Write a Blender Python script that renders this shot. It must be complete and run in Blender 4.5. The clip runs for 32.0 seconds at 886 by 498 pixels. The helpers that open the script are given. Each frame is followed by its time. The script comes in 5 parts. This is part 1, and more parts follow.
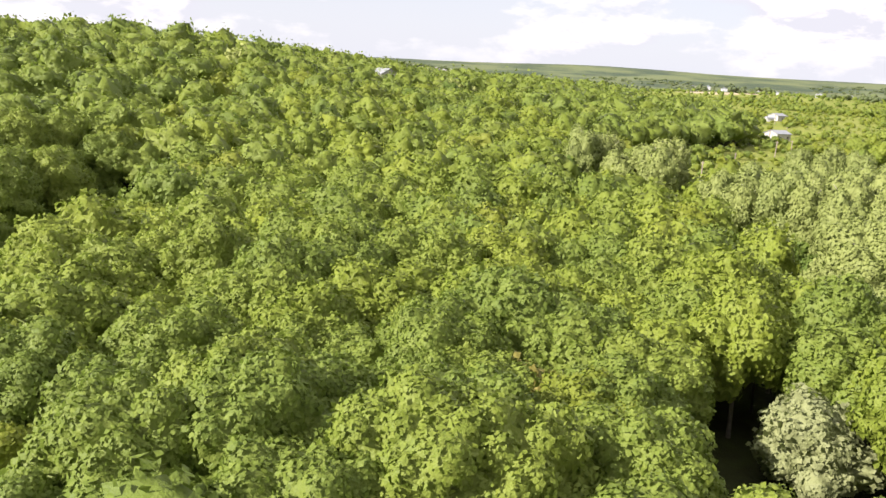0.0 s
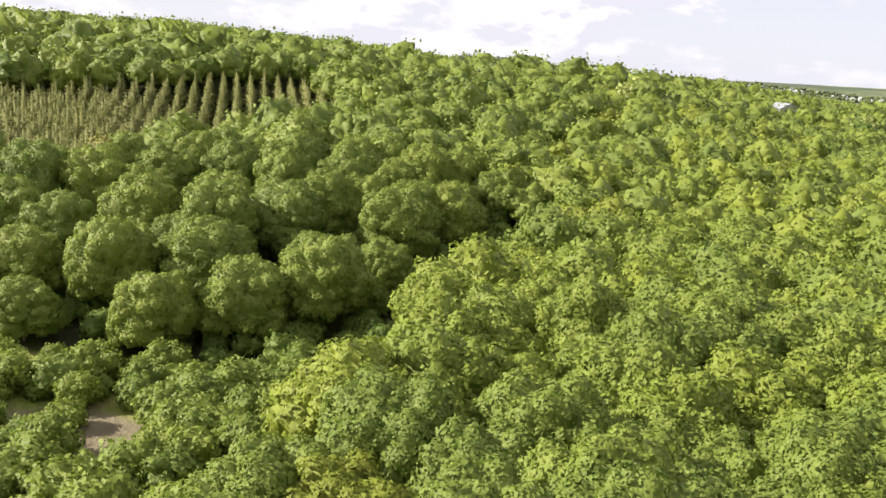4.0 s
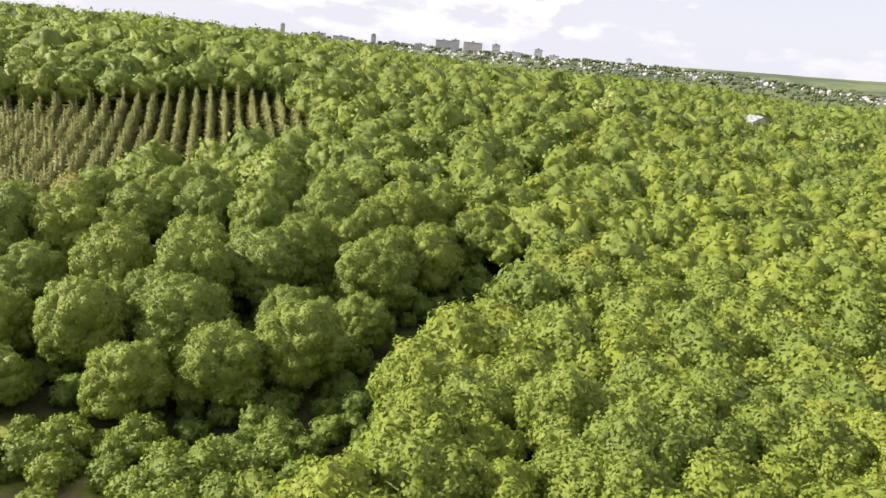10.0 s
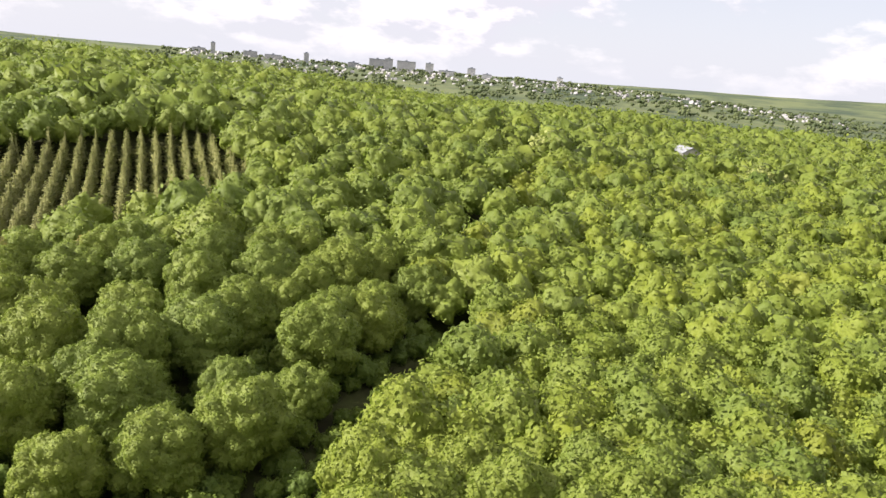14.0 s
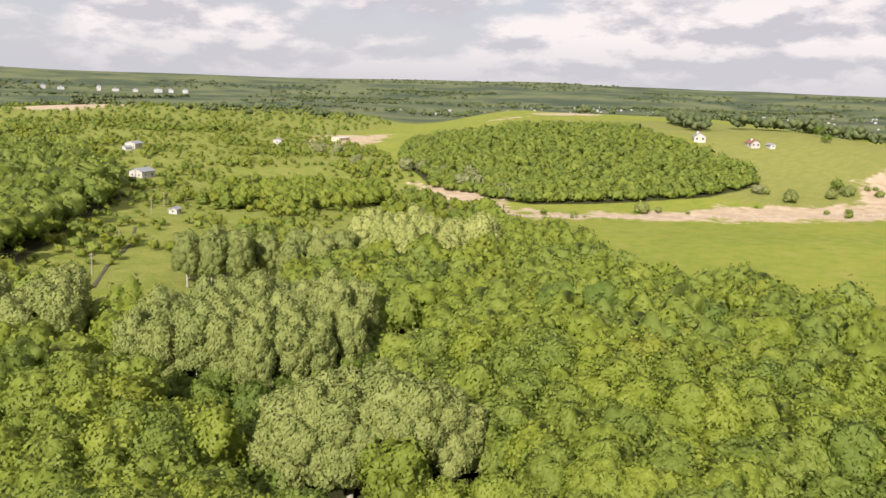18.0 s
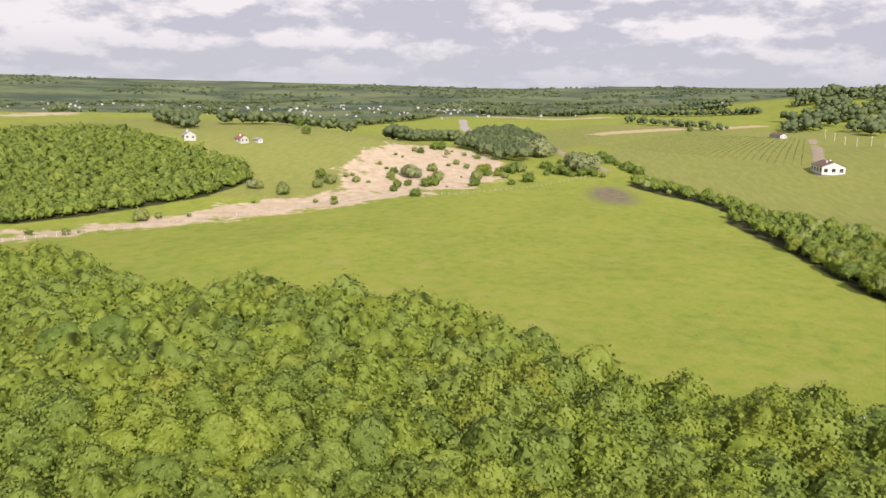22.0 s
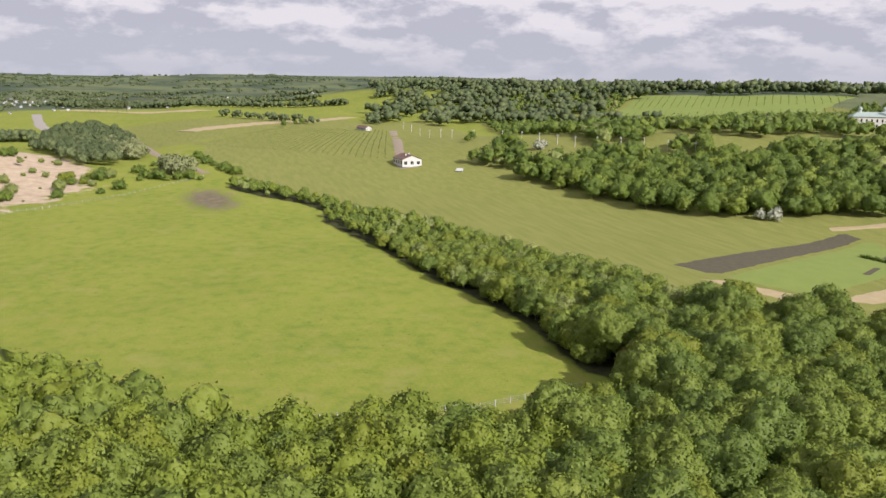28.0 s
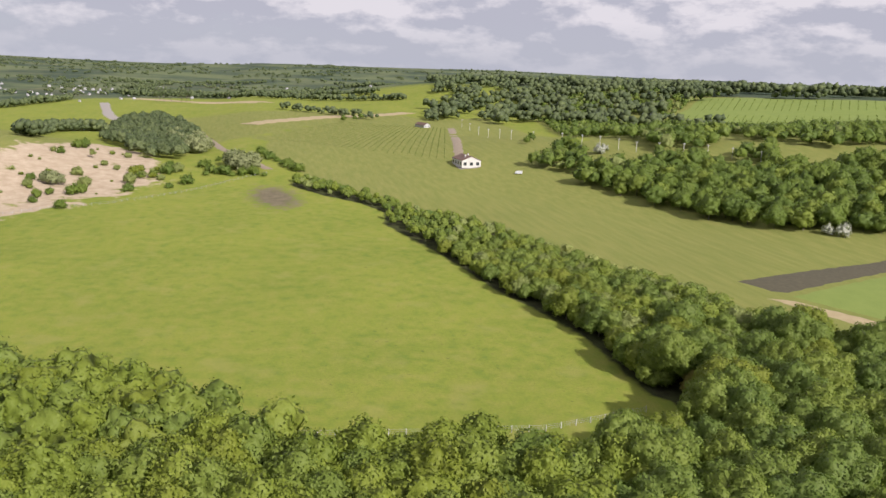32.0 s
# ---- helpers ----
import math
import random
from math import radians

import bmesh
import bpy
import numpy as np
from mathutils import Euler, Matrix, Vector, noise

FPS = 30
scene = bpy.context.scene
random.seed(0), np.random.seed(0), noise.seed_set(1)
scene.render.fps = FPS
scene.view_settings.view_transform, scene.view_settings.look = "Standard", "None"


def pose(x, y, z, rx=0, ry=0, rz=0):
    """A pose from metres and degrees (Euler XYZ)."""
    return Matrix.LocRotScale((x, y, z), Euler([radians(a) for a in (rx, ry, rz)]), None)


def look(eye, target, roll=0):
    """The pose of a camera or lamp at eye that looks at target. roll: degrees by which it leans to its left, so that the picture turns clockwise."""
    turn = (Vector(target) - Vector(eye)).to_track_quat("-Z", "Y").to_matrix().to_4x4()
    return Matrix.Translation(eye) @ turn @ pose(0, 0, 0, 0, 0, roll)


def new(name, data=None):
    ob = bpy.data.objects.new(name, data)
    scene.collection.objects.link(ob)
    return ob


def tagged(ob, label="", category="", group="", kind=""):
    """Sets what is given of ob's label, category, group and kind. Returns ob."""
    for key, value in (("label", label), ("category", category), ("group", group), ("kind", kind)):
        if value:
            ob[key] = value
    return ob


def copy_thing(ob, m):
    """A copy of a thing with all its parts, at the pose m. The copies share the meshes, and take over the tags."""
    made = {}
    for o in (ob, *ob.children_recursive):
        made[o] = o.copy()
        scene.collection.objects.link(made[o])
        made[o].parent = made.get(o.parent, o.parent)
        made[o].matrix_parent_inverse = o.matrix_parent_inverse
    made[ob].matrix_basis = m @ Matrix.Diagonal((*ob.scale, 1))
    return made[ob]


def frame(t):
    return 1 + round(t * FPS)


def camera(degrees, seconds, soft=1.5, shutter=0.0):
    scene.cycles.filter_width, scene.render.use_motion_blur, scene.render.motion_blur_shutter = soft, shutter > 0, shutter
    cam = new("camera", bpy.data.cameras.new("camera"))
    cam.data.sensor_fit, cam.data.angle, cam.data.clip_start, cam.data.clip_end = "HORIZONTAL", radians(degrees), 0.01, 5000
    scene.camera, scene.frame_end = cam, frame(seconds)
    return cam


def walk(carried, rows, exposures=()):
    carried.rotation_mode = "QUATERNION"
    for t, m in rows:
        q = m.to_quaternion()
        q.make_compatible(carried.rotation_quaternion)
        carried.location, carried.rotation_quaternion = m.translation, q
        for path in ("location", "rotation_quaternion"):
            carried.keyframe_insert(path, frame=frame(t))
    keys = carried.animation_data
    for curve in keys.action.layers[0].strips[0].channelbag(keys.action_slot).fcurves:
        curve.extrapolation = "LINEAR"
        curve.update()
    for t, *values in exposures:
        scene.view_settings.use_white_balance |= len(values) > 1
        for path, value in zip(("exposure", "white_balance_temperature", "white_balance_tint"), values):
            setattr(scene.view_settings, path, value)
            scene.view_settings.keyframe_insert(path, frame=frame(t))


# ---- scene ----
# the camera: a drone that climbs over the wood's edge and turns to its right
cam = camera(57.5, 32.0)
PATH = [
    (0, 0.36, 0.54, 31.69, 77.38, -3.24, 0.31),
    (0.5, -0.12, 1.02, 32.16, 77.59, -3.20, 0.70),
    (1, -0.70, 1.38, 32.58, 77.53, -3.31, 11.33),
    (1.5, -0.74, 1.80, 32.80, 77.31, -3.49, 24.66),
    (2, -0.80, 2.08, 33.07, 77.24, -3.79, 25.90),
    (2.5, -1.08, 2.36, 33.46, 77.16, -4.06, 26.61),
    (4.5, -1.65, 3.85, 36.33, 77.37, -3.69, 26.67),
    (5, -1.51, 4.15, 37.32, 77.54, -3.92, 24.95),
    (5.5, -1.47, 4.24, 38.23, 77.65, -4.22, 23.73),
    (6, -1.57, 4.23, 39.12, 77.69, -4.46, 23.33),
    (6.5, -1.72, 4.13, 39.95, 77.68, -4.65, 23.14),
    (7, -1.96, 3.97, 40.82, 77.67, -4.73, 23.14),
    (7.5, -2.20, 3.83, 41.56, 77.68, -4.74, 23.12),
    (8, -2.48, 3.65, 42.39, 77.54, -4.72, 23.13),
    (8.5, -2.79, 3.56, 43.21, 77.19, -4.76, 23.69),
    (9, -3.19, 3.87, 44.06, 76.72, -4.78, 24.40),
    (9.5, -3.75, 4.54, 44.92, 76.30, -4.82, 25.00),
    (10, -4.45, 5.51, 45.85, 76.14, -4.86, 24.97),
    (10.5, -5.17, 6.42, 46.67, 76.41, -4.88, 22.99),
    (11, -5.84, 7.00, 47.68, 76.87, -4.91, 20.58),
    (11.5, -6.34, 7.36, 48.53, 77.17, -4.94, 20.00),
    (12, -6.72, 7.50, 49.34, 77.38, -4.81, 20.54),
    (12.5, -6.79, 7.60, 50.10, 77.49, -4.73, 21.05),
    (13, -6.85, 7.61, 50.96, 77.54, -4.80, 21.23),
    (13.5, -6.97, 7.48, 51.77, 77.61, -4.88, 20.76),
    (15.5, -7.14, 7.32, 55.00, 77.47, -4.39, 14.33),
    (16, -7.04, 7.53, 55.73, 78.44, -3.62, -6.69),
    (16.5, -7.31, 7.74, 56.31, 78.88, -2.79, -27.23),
    (17, -7.41, 7.71, 57.14, 79.00, -2.00, -40.17),
    (17.5, -7.30, 7.50, 57.89, 78.88, -1.80, -43.22),
    (18, -6.96, 7.28, 58.73, 78.54, -1.79, -43.67),
    (18.5, -6.44, 7.37, 59.47, 78.23, -2.05, -44.12),
    (19, -5.92, 7.83, 60.22, 78.22, -2.39, -44.59),
    (19.5, -5.71, 8.17, 61.01, 78.35, -2.56, -44.98),
    (20, -5.53, 8.63, 61.82, 78.59, -2.56, -45.42),
    (20.5, -5.46, 8.92, 62.63, 78.76, -2.47, -45.99),
    (21, -5.15, 8.87, 63.50, 78.90, -1.97, -55.27),
    (21.5, -5.30, 8.78, 64.32, 78.89, -1.42, -65.23),
    (22, -5.45, 8.44, 65.12, 78.59, -0.81, -78.54),
    (22.5, -5.47, 8.29, 65.96, 78.25, -0.43, -87.82),
    (23, -5.22, 7.76, 66.73, 77.91, -0.12, -96.08),
    (23.5, -5.05, 7.44, 67.49, 77.71, -0.06, -100.74),
    (24, -4.75, 6.96, 68.42, 77.68, -0.18, -101.91),
    (24.5, -4.63, 6.55, 69.25, 77.73, -0.34, -102.56),
    (25, -4.54, 6.20, 70.09, 77.84, -0.50, -103.27),
    (25.5, -4.63, 5.99, 70.95, 78.01, -0.65, -103.94),
    (27.5, -6.95, 5.87, 74.47, 78.33, -0.82, -106.13),
    (28, -7.53, 6.08, 75.43, 78.08, -1.10, -106.26),
    (28.5, -7.90, 6.40, 76.29, 77.88, -1.14, -106.83),
    (29, -8.15, 6.70, 77.28, 77.64, -1.06, -107.53),
    (29.5, -8.28, 6.97, 78.07, 77.51, -1.21, -108.16),
    (30, -8.20, 7.48, 79.03, 77.39, -1.47, -108.50),
    (30.5, -8.09, 8.04, 79.83, 77.35, -1.77, -108.36),
    (31, -7.84, 8.99, 80.76, 77.39, -2.00, -107.90),
    (31.5, -7.60, 10.04, 81.57, 77.41, -2.14, -107.27),
    (32, -7.16, 11.60, 82.44, 77.40, -2.15, -102.42),
]
EXPOSURES = [(0.0, 1.18, 6300.0, 17.0), (13.5, 1.14, 6300.0, 17.5), (15.5, 1.0, 6400.0, 17.0), (17.0, 0.68, 6450.0, 17.0), (19.0, 0.65, 6400.0, 17.5), (21.0, 0.64, 6300.0, 18.0), (23.0, 0.52, 6100.0, 19.0), (25.0, 0.56, 6000.0, 19.0), (28.0, 0.42, 6000.0, 19.0), (32.0, 0.36, 6000.0, 19.0)]
walk(cam, [(t, pose(x, y, z, rx, ry, rz)) for t, x, y, z, rx, ry, rz in PATH], EXPOSURES)

# ---- light ----
SUN_AZ, SUN_EL = 118.0, 31.0      # degrees from north (+y) to the west, and up
sun_way = Vector((-math.sin(radians(SUN_AZ)) * math.cos(radians(SUN_EL)), math.cos(radians(SUN_AZ)) * math.cos(radians(SUN_EL)), math.sin(radians(SUN_EL))))
sun_data = bpy.data.lights.new("sun", "SUN")
sun_data.energy, sun_data.angle, sun_data.color = 5.0, radians(0.6), (1.0, 0.93, 0.80)
sun = new("sun", sun_data)
sun.matrix_world = look(sun_way * 300, (0, 0, 0))


class Nodes:
    """Short hand for node trees."""

    def __init__(self, tree):
        self.t = tree

    def n(self, kind, **kw):
        node = self.t.nodes.new(kind)
        for k, v in kw.items():
            if k == "ins":
                for i, val in v.items():
                    self.put(node.inputs[i], val)
            elif k == "op":
                node.operation = v
            elif k == "blend":
                node.blend_type = v
            elif k == "kind":
                node.data_type = v
        return node

    def put(self, socket, val):
        if isinstance(val, bpy.types.NodeSocket):
            self.t.links.new(val, socket)
        elif isinstance(val, bpy.types.Node):
            self.t.links.new(val.outputs[0], socket)
        else:
            socket.default_value = val

    def math(self, op, a, b=0.0, c=0.0):
        return self.n("ShaderNodeMath", op=op, ins={0: a, 1: b, 2: c}).outputs[0]

    def mix(self, f, a, b, blend="MIX"):
        m = self.n("ShaderNodeMixRGB", blend=blend)
        self.put(m.inputs[0], f), self.put(m.inputs[1], a), self.put(m.inputs[2], b)
        return m.outputs[0]

    def noise(self, vec, scale, detail=4.0, rough=0.55, out=0):
        m = self.n("ShaderNodeTexNoise")
        if vec is not None:
            self.put(m.inputs["Vector"], vec)
        m.inputs["Scale"].default_value, m.inputs["Detail"].default_value, m.inputs["Roughness"].default_value = scale, detail, rough
        return m.outputs[out]

    def ramp(self, f, lo, hi, a=0.0, b=1.0):
        m = self.n("ShaderNodeMapRange", ins={0: f, 1: lo, 2: hi, 3: a, 4: b})
        return m.outputs[0]


def rgb(*c):
    return (*c, 1.0)


# sky: clear blue with a broken layer of cumulus, thicker towards the east and south
world = bpy.data.worlds.new("sky")
scene.world = world
world.use_nodes = True
world.node_tree.nodes.clear()
N = Nodes(world.node_tree)
sky = N.n("ShaderNodeTexSky")
sky.sky_type, sky.sun_disc = "NISHITA", False
sky.sun_elevation, sky.sun_rotation = radians(SUN_EL), radians(-SUN_AZ)
sky.air_density, sky.dust_density, sky.altitude = 1.0, 2.0, 100
co = N.n("ShaderNodeTexCoord").outputs["Generated"]
sep = N.n("ShaderNodeSeparateXYZ", ins={0: co})
up = N.math("MAXIMUM", sep.outputs[2], 0.0)
wide = N.n("ShaderNodeVectorMath", op="MULTIPLY", ins={0: co, 1: (1.0, 1.0, 2.5)}).outputs[0]
shift = N.n("ShaderNodeVectorMath", op="ADD", ins={0: wide, 1: (-0.010, -0.004, 0.035)}).outputs[0]
puff = N.math("ADD", N.math("MULTIPLY", N.noise(wide, 2.6, 3.0, 0.5), 0.55), N.math("MULTIPLY", N.noise(wide, 7.5, 8.0, 0.58), 0.45))
puff_b = N.math("ADD", N.math("MULTIPLY", N.noise(shift, 2.6, 3.0, 0.5), 0.55), N.math("MULTIPLY", N.noise(shift, 7.5, 8.0, 0.58), 0.45))
east = N.ramp(N.math("SUBTRACT", N.math("MULTIPLY", sep.outputs[0], 0.9), N.math("MULTIPLY", sep.outputs[1], 0.45)), -0.6, 0.9, 0.0, 0.115)
high = N.ramp(up, 0.05, 0.30, 0.0, 0.10)
cover = N.ramp(N.math("ADD", N.math("ADD", puff, east), high), 0.49, 0.565)
relief = N.ramp(N.math("SUBTRACT", puff, puff_b), -0.022, 0.032)
cloud = N.mix(relief, rgb(6.2, 6.2, 6.45), rgb(9.9, 9.4, 8.9))
hazy = N.ramp(up, 0.0, 0.30, 0.85, 0.45)
blue = N.mix(hazy, sky.outputs[0], rgb(7.0, 7.15, 7.4))
full = N.mix(N.math("MULTIPLY", cover, N.ramp(up, 0.01, 0.06, 0.25, 0.95)), blue, cloud)
back = N.n("ShaderNodeBackground", ins={0: full, 1: 0.062})
N.t.links.new(back.outputs[0], N.n("ShaderNodeOutputWorld").inputs[0])

# ---- materials ----


def material(name, rough=0.8, metal=0.0):
    m = bpy.data.materials.new(name)
    m.use_nodes = True
    k = Nodes(m.node_tree)
    b = m.node_tree.nodes["Principled BSDF"]
    b.inputs["Roughness"].default_value, b.inputs["Metallic"].default_value = rough, metal
    return m, k, b


def bumped(k, b, height, strength, dist):
    bump = k.n("ShaderNodeBump", ins={"Height": height, "Strength": strength, "Distance": dist})
    k.put(b.inputs["Normal"], bump.outputs[0])


def leaf_material(name, dark, mid, light, soft=0.30, spots=None):
    """Foliage: tint by tree, patches within the crown, leaf-sized speckle, light through the leaves."""
    m, k, b = material(name, 0.55)
    pos = k.n("ShaderNodeNewGeometry").outputs["Position"]
    per = k.n("ShaderNodeAttribute")
    per.attribute_name = "tint"
    rnd = k.n("ShaderNodeObjectInfo").outputs["Random"]
    tree = k.math("FRACT", k.math("ADD", per.outputs["Fac"], rnd))
    patch = k.noise(pos, 0.45, 3.0)
    each = k.n("ShaderNodeNewGeometry").outputs["Random Per Island"]
    speck = k.noise(pos, 5.5, 3.0, 0.7)
    f = k.math("ADD", k.math("MULTIPLY", tree, 0.42), k.math("ADD", k.math("MULTIPLY", patch, 0.38), k.math("MULTIPLY", each, 0.20)))
    dark, mid, light = (rgb(*(0.85 * x for x in tone_[:3])) for tone_ in (dark, mid, light))
    c = k.mix(k.ramp(f, 0.18, 0.5), dark, mid)
    c = k.mix(k.ramp(f, 0.5, 0.86), c, light)
    c = k.mix(k.ramp(speck, 0.50, 0.34, 0.0, 0.25), c, rgb(0.045, 0.068, 0.016))
    # A random share of sprays is paler, a leaf highlight painted in colour
    c = k.mix(k.ramp(each, 0.70, 1.0, 0.0, 0.12), c, rgb(0.40, 0.46, 0.15))
    if spots:
        c = k.mix(k.ramp(each, 0.30, 0.50, 0.0, 0.85), c, spots)
    k.put(b.inputs["Base Color"], c)
    b.inputs["Specular IOR Level"].default_value = 0.22
    rough_h = k.math("ADD", k.math("MULTIPLY", speck, 0.14), k.math("MULTIPLY", k.noise(pos, 1.7, 3.0, 0.6), 0.7))
    bump = k.n("ShaderNodeBump", ins={"Height": rough_h, "Strength": 0.5, "Distance": 0.7}).outputs[0]
    k.put(b.inputs["Normal"], bump)
    thin = k.n("ShaderNodeBsdfTranslucent", ins={0: k.mix(0.5, c, rgb(0.23, 0.34, 0.05)), 1: bump})
    mixed = k.n("ShaderNodeMixShader", ins={0: soft, 1: b.outputs[0], 2: thin.outputs[0]})
    k.t.links.new(mixed.outputs[0], m.node_tree.nodes["Material Output"].inputs[0])
    return m


LEAF = leaf_material("broad leaves", rgb(0.150, 0.210, 0.037), rgb(0.190, 0.248, 0.038), rgb(0.234, 0.286, 0.039))
LEAF_FRESH = leaf_material("fresh light-green leaves", rgb(0.175, 0.234, 0.032), rgb(0.215, 0.270, 0.033), rgb(0.255, 0.302, 0.034))
LEAF_YELLOW = leaf_material("young yellow-green leaves", rgb(0.177, 0.223, 0.026), rgb(0.209, 0.249, 0.028), rgb(0.242, 0.270, 0.030))
LEAF_GREY = leaf_material("poplar leaves", rgb(0.228, 0.273, 0.082), rgb(0.271, 0.315, 0.093), rgb(0.314, 0.353, 0.108))
LEAF_SILVER = leaf_material("silver willow leaves", rgb(0.25, 0.28, 0.13), rgb(0.295, 0.32, 0.15), rgb(0.345, 0.365, 0.17))
LEAF_RUST = leaf_material("reddish young leaves", rgb(0.20, 0.195, 0.045), rgb(0.25, 0.22, 0.05), rgb(0.30, 0.24, 0.055))
LEAF_PALE = leaf_material("budding pale leaves", rgb(0.351, 0.395, 0.122), rgb(0.400, 0.439, 0.137), rgb(0.449, 0.478, 0.161))
LEAF_DARK = leaf_material("dark wood leaves", rgb(0.112, 0.172, 0.032), rgb(0.148, 0.210, 0.034), rgb(0.190, 0.250, 0.036))
LEAF_BLOSSOM = leaf_material("blossoming leaves", rgb(0.14, 0.18, 0.06), rgb(0.2, 0.24, 0.1), rgb(0.26, 0.3, 0.15), spots=rgb(0.62, 0.61, 0.54))
# Far foliage: haze and cloud shade painted in as a darker, greyer green
LEAF_FAR = leaf_material("distant leaves with haze and cloud shade", rgb(0.085, 0.116, 0.050), rgb(0.110, 0.142, 0.058), rgb(0.140, 0.170, 0.068), 0.2)
NEEDLE = leaf_material("pine needles", rgb(0.27, 0.275, 0.100), rgb(0.325, 0.325, 0.118), rgb(0.38, 0.37, 0.13), 0.35)
# Dark tone that paints shade into crown gaps; with inner at 0, unused
INNER = bpy.data.materials.new("shade tone for crown gaps")
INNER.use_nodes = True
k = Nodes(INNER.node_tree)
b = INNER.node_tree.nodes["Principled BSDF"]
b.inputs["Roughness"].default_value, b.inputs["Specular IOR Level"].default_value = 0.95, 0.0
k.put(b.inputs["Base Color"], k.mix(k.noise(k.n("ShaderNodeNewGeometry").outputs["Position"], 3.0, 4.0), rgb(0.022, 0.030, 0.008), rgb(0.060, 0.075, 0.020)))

BARK, k, b = material("bark", 0.95)
pos = k.n("ShaderNodeNewGeometry").outputs["Position"]
k.put(b.inputs["Base Color"], k.mix(k.noise(pos, 3.0, 5.0), rgb(0.06, 0.048, 0.036), rgb(0.20, 0.17, 0.14)))
bumped(k, b, k.noise(pos, 9.0, 4.0), 0.6, 0.05)
PALE_BARK, k, b = material("pale poplar bark", 0.9)
k.put(b.inputs["Base Color"], k.mix(k.noise(k.n("ShaderNodeNewGeometry").outputs["Position"], 2.0, 5.0), rgb(0.20, 0.185, 0.15), rgb(0.40, 0.375, 0.32)))


def plain(name, a, c, scale=2.0, rough=0.8, metal=0.0, bump=0.0):
    m, k, b = material(name, rough, metal)
    v = k.n("ShaderNodeNewGeometry").outputs["Position"]
    f = k.math("ADD", k.math("MULTIPLY", k.noise(v, scale, 5.0), 0.6), k.math("MULTIPLY", k.noise(v, scale * 9, 3.0), 0.4))
    k.put(b.inputs["Base Color"], k.mix(k.ramp(f, 0.3, 0.7), rgb(*a), rgb(*c)))
    if bump:
        bumped(k, b, k.noise(v, scale * 6, 4.0), bump, 0.05)
    return m


PLASTER = plain("white plaster", (0.43, 0.42, 0.39), (0.55, 0.53, 0.49), 0.6)
HUT_WALL = plain("dusty whitewash", (0.34, 0.33, 0.30), (0.45, 0.435, 0.40), 0.6)
GREY_PLASTER = plain("grey render", (0.36, 0.36, 0.35), (0.50, 0.49, 0.47), 0.6)
ROOF_BROWN = plain("brown roof tiles", (0.10, 0.06, 0.045), (0.17, 0.10, 0.075), 1.0)
ROOF_RED = plain("red roof tiles", (0.17, 0.075, 0.05), (0.24, 0.11, 0.08), 1.0)
ROOF_GREY = plain("grey sheet roof", (0.19, 0.20, 0.22), (0.28, 0.29, 0.31), 1.0, 0.6)
ROOF_GREEN = plain("verdigris roof", (0.24, 0.31, 0.28), (0.33, 0.39, 0.355), 0.8, 0.6)
CONCRETE = plain("weathered concrete", (0.42, 0.41, 0.38), (0.58, 0.57, 0.53), 1.2, 0.9, 0.0, 0.2)
POST_WHITE = plain("whitewashed post", (0.40, 0.39, 0.36), (0.52, 0.51, 0.48), 2.0)
WOOD_GREY = plain("weathered wood", (0.16, 0.13, 0.10), (0.30, 0.26, 0.21), 3.0, 0.9)
STEEL = plain("galvanised wire", (0.30, 0.31, 0.32), (0.42, 0.43, 0.44), 5.0, 0.5, 0.8)
DARK_GLASS, k, b = material("dark window glass", 0.12)
b.inputs["Base Color"].default_value = rgb(0.025, 0.03, 0.035)
SOIL = plain("ploughed soil", (0.050, 0.044, 0.024), (0.095, 0.082, 0.042), 0.5, 0.95, 0.0, 0.5)
TRACK = plain("dirt track", (0.20, 0.155, 0.105), (0.31, 0.25, 0.18), 0.5, 0.95, 0.0, 0.3)
PAVING = plain("pale paving", (0.25, 0.225, 0.20), (0.34, 0.305, 0.275), 0.8, 0.9)

# ground: one material, its covers told by the attribute "cover" (sand, scrub, dry hay) and "wood"
GROUND, k, b = material("meadow and earth", 0.95)
pos = k.n("ShaderNodeNewGeometry").outputs["Position"]
cov = k.n("ShaderNodeAttribute")
cov.attribute_name = "cover"
cs = k.n("ShaderNodeSeparateColor", ins={0: cov.outputs["Color"]})
cov_b = k.n("ShaderNodeAttribute")
cov_b.attribute_name = "cover_b"
ct = k.n("ShaderNodeSeparateColor", ins={0: cov_b.outputs["Color"]})
big, mid, fine = k.noise(pos, 0.022, 4.0), k.noise(pos, 0.16, 5.0, 0.6), k.noise(pos, 1.3, 5.0, 0.7)
streak = k.noise(k.n("ShaderNodeMapping", ins={0: pos, 2: (0, 0, radians(24)), 3: (0.035, 0.30, 1.0)}), 1.0, 4.0)
jag = k.math("MULTIPLY", k.math("SUBTRACT", mid, 0.5), 0.9)


def edge_of(weight, sharp=0.14):
    return k.ramp(k.math("ADD", weight, jag), 0.5 - sharp, 0.5 + sharp)


grass = k.mix(k.ramp(big, 0.33, 0.66), rgb(0.178, 0.224, 0.030), rgb(0.230, 0.262, 0.038))
grass = k.mix(k.ramp(mid, 0.42, 0.72, 0.0, 0.8), grass, rgb(0.275, 0.265, 0.06))
grass = k.mix(k.ramp(mid, 0.46, 0.28, 0.0, 0.55), grass, rgb(0.125, 0.185, 0.035))
grass = k.mix(k.ramp(fine, 0.40, 0.68, 0.0, 0.35), grass, rgb(0.10, 0.145, 0.03))
tuft = k.noise(pos, 0.42, 3.0, 0.6)
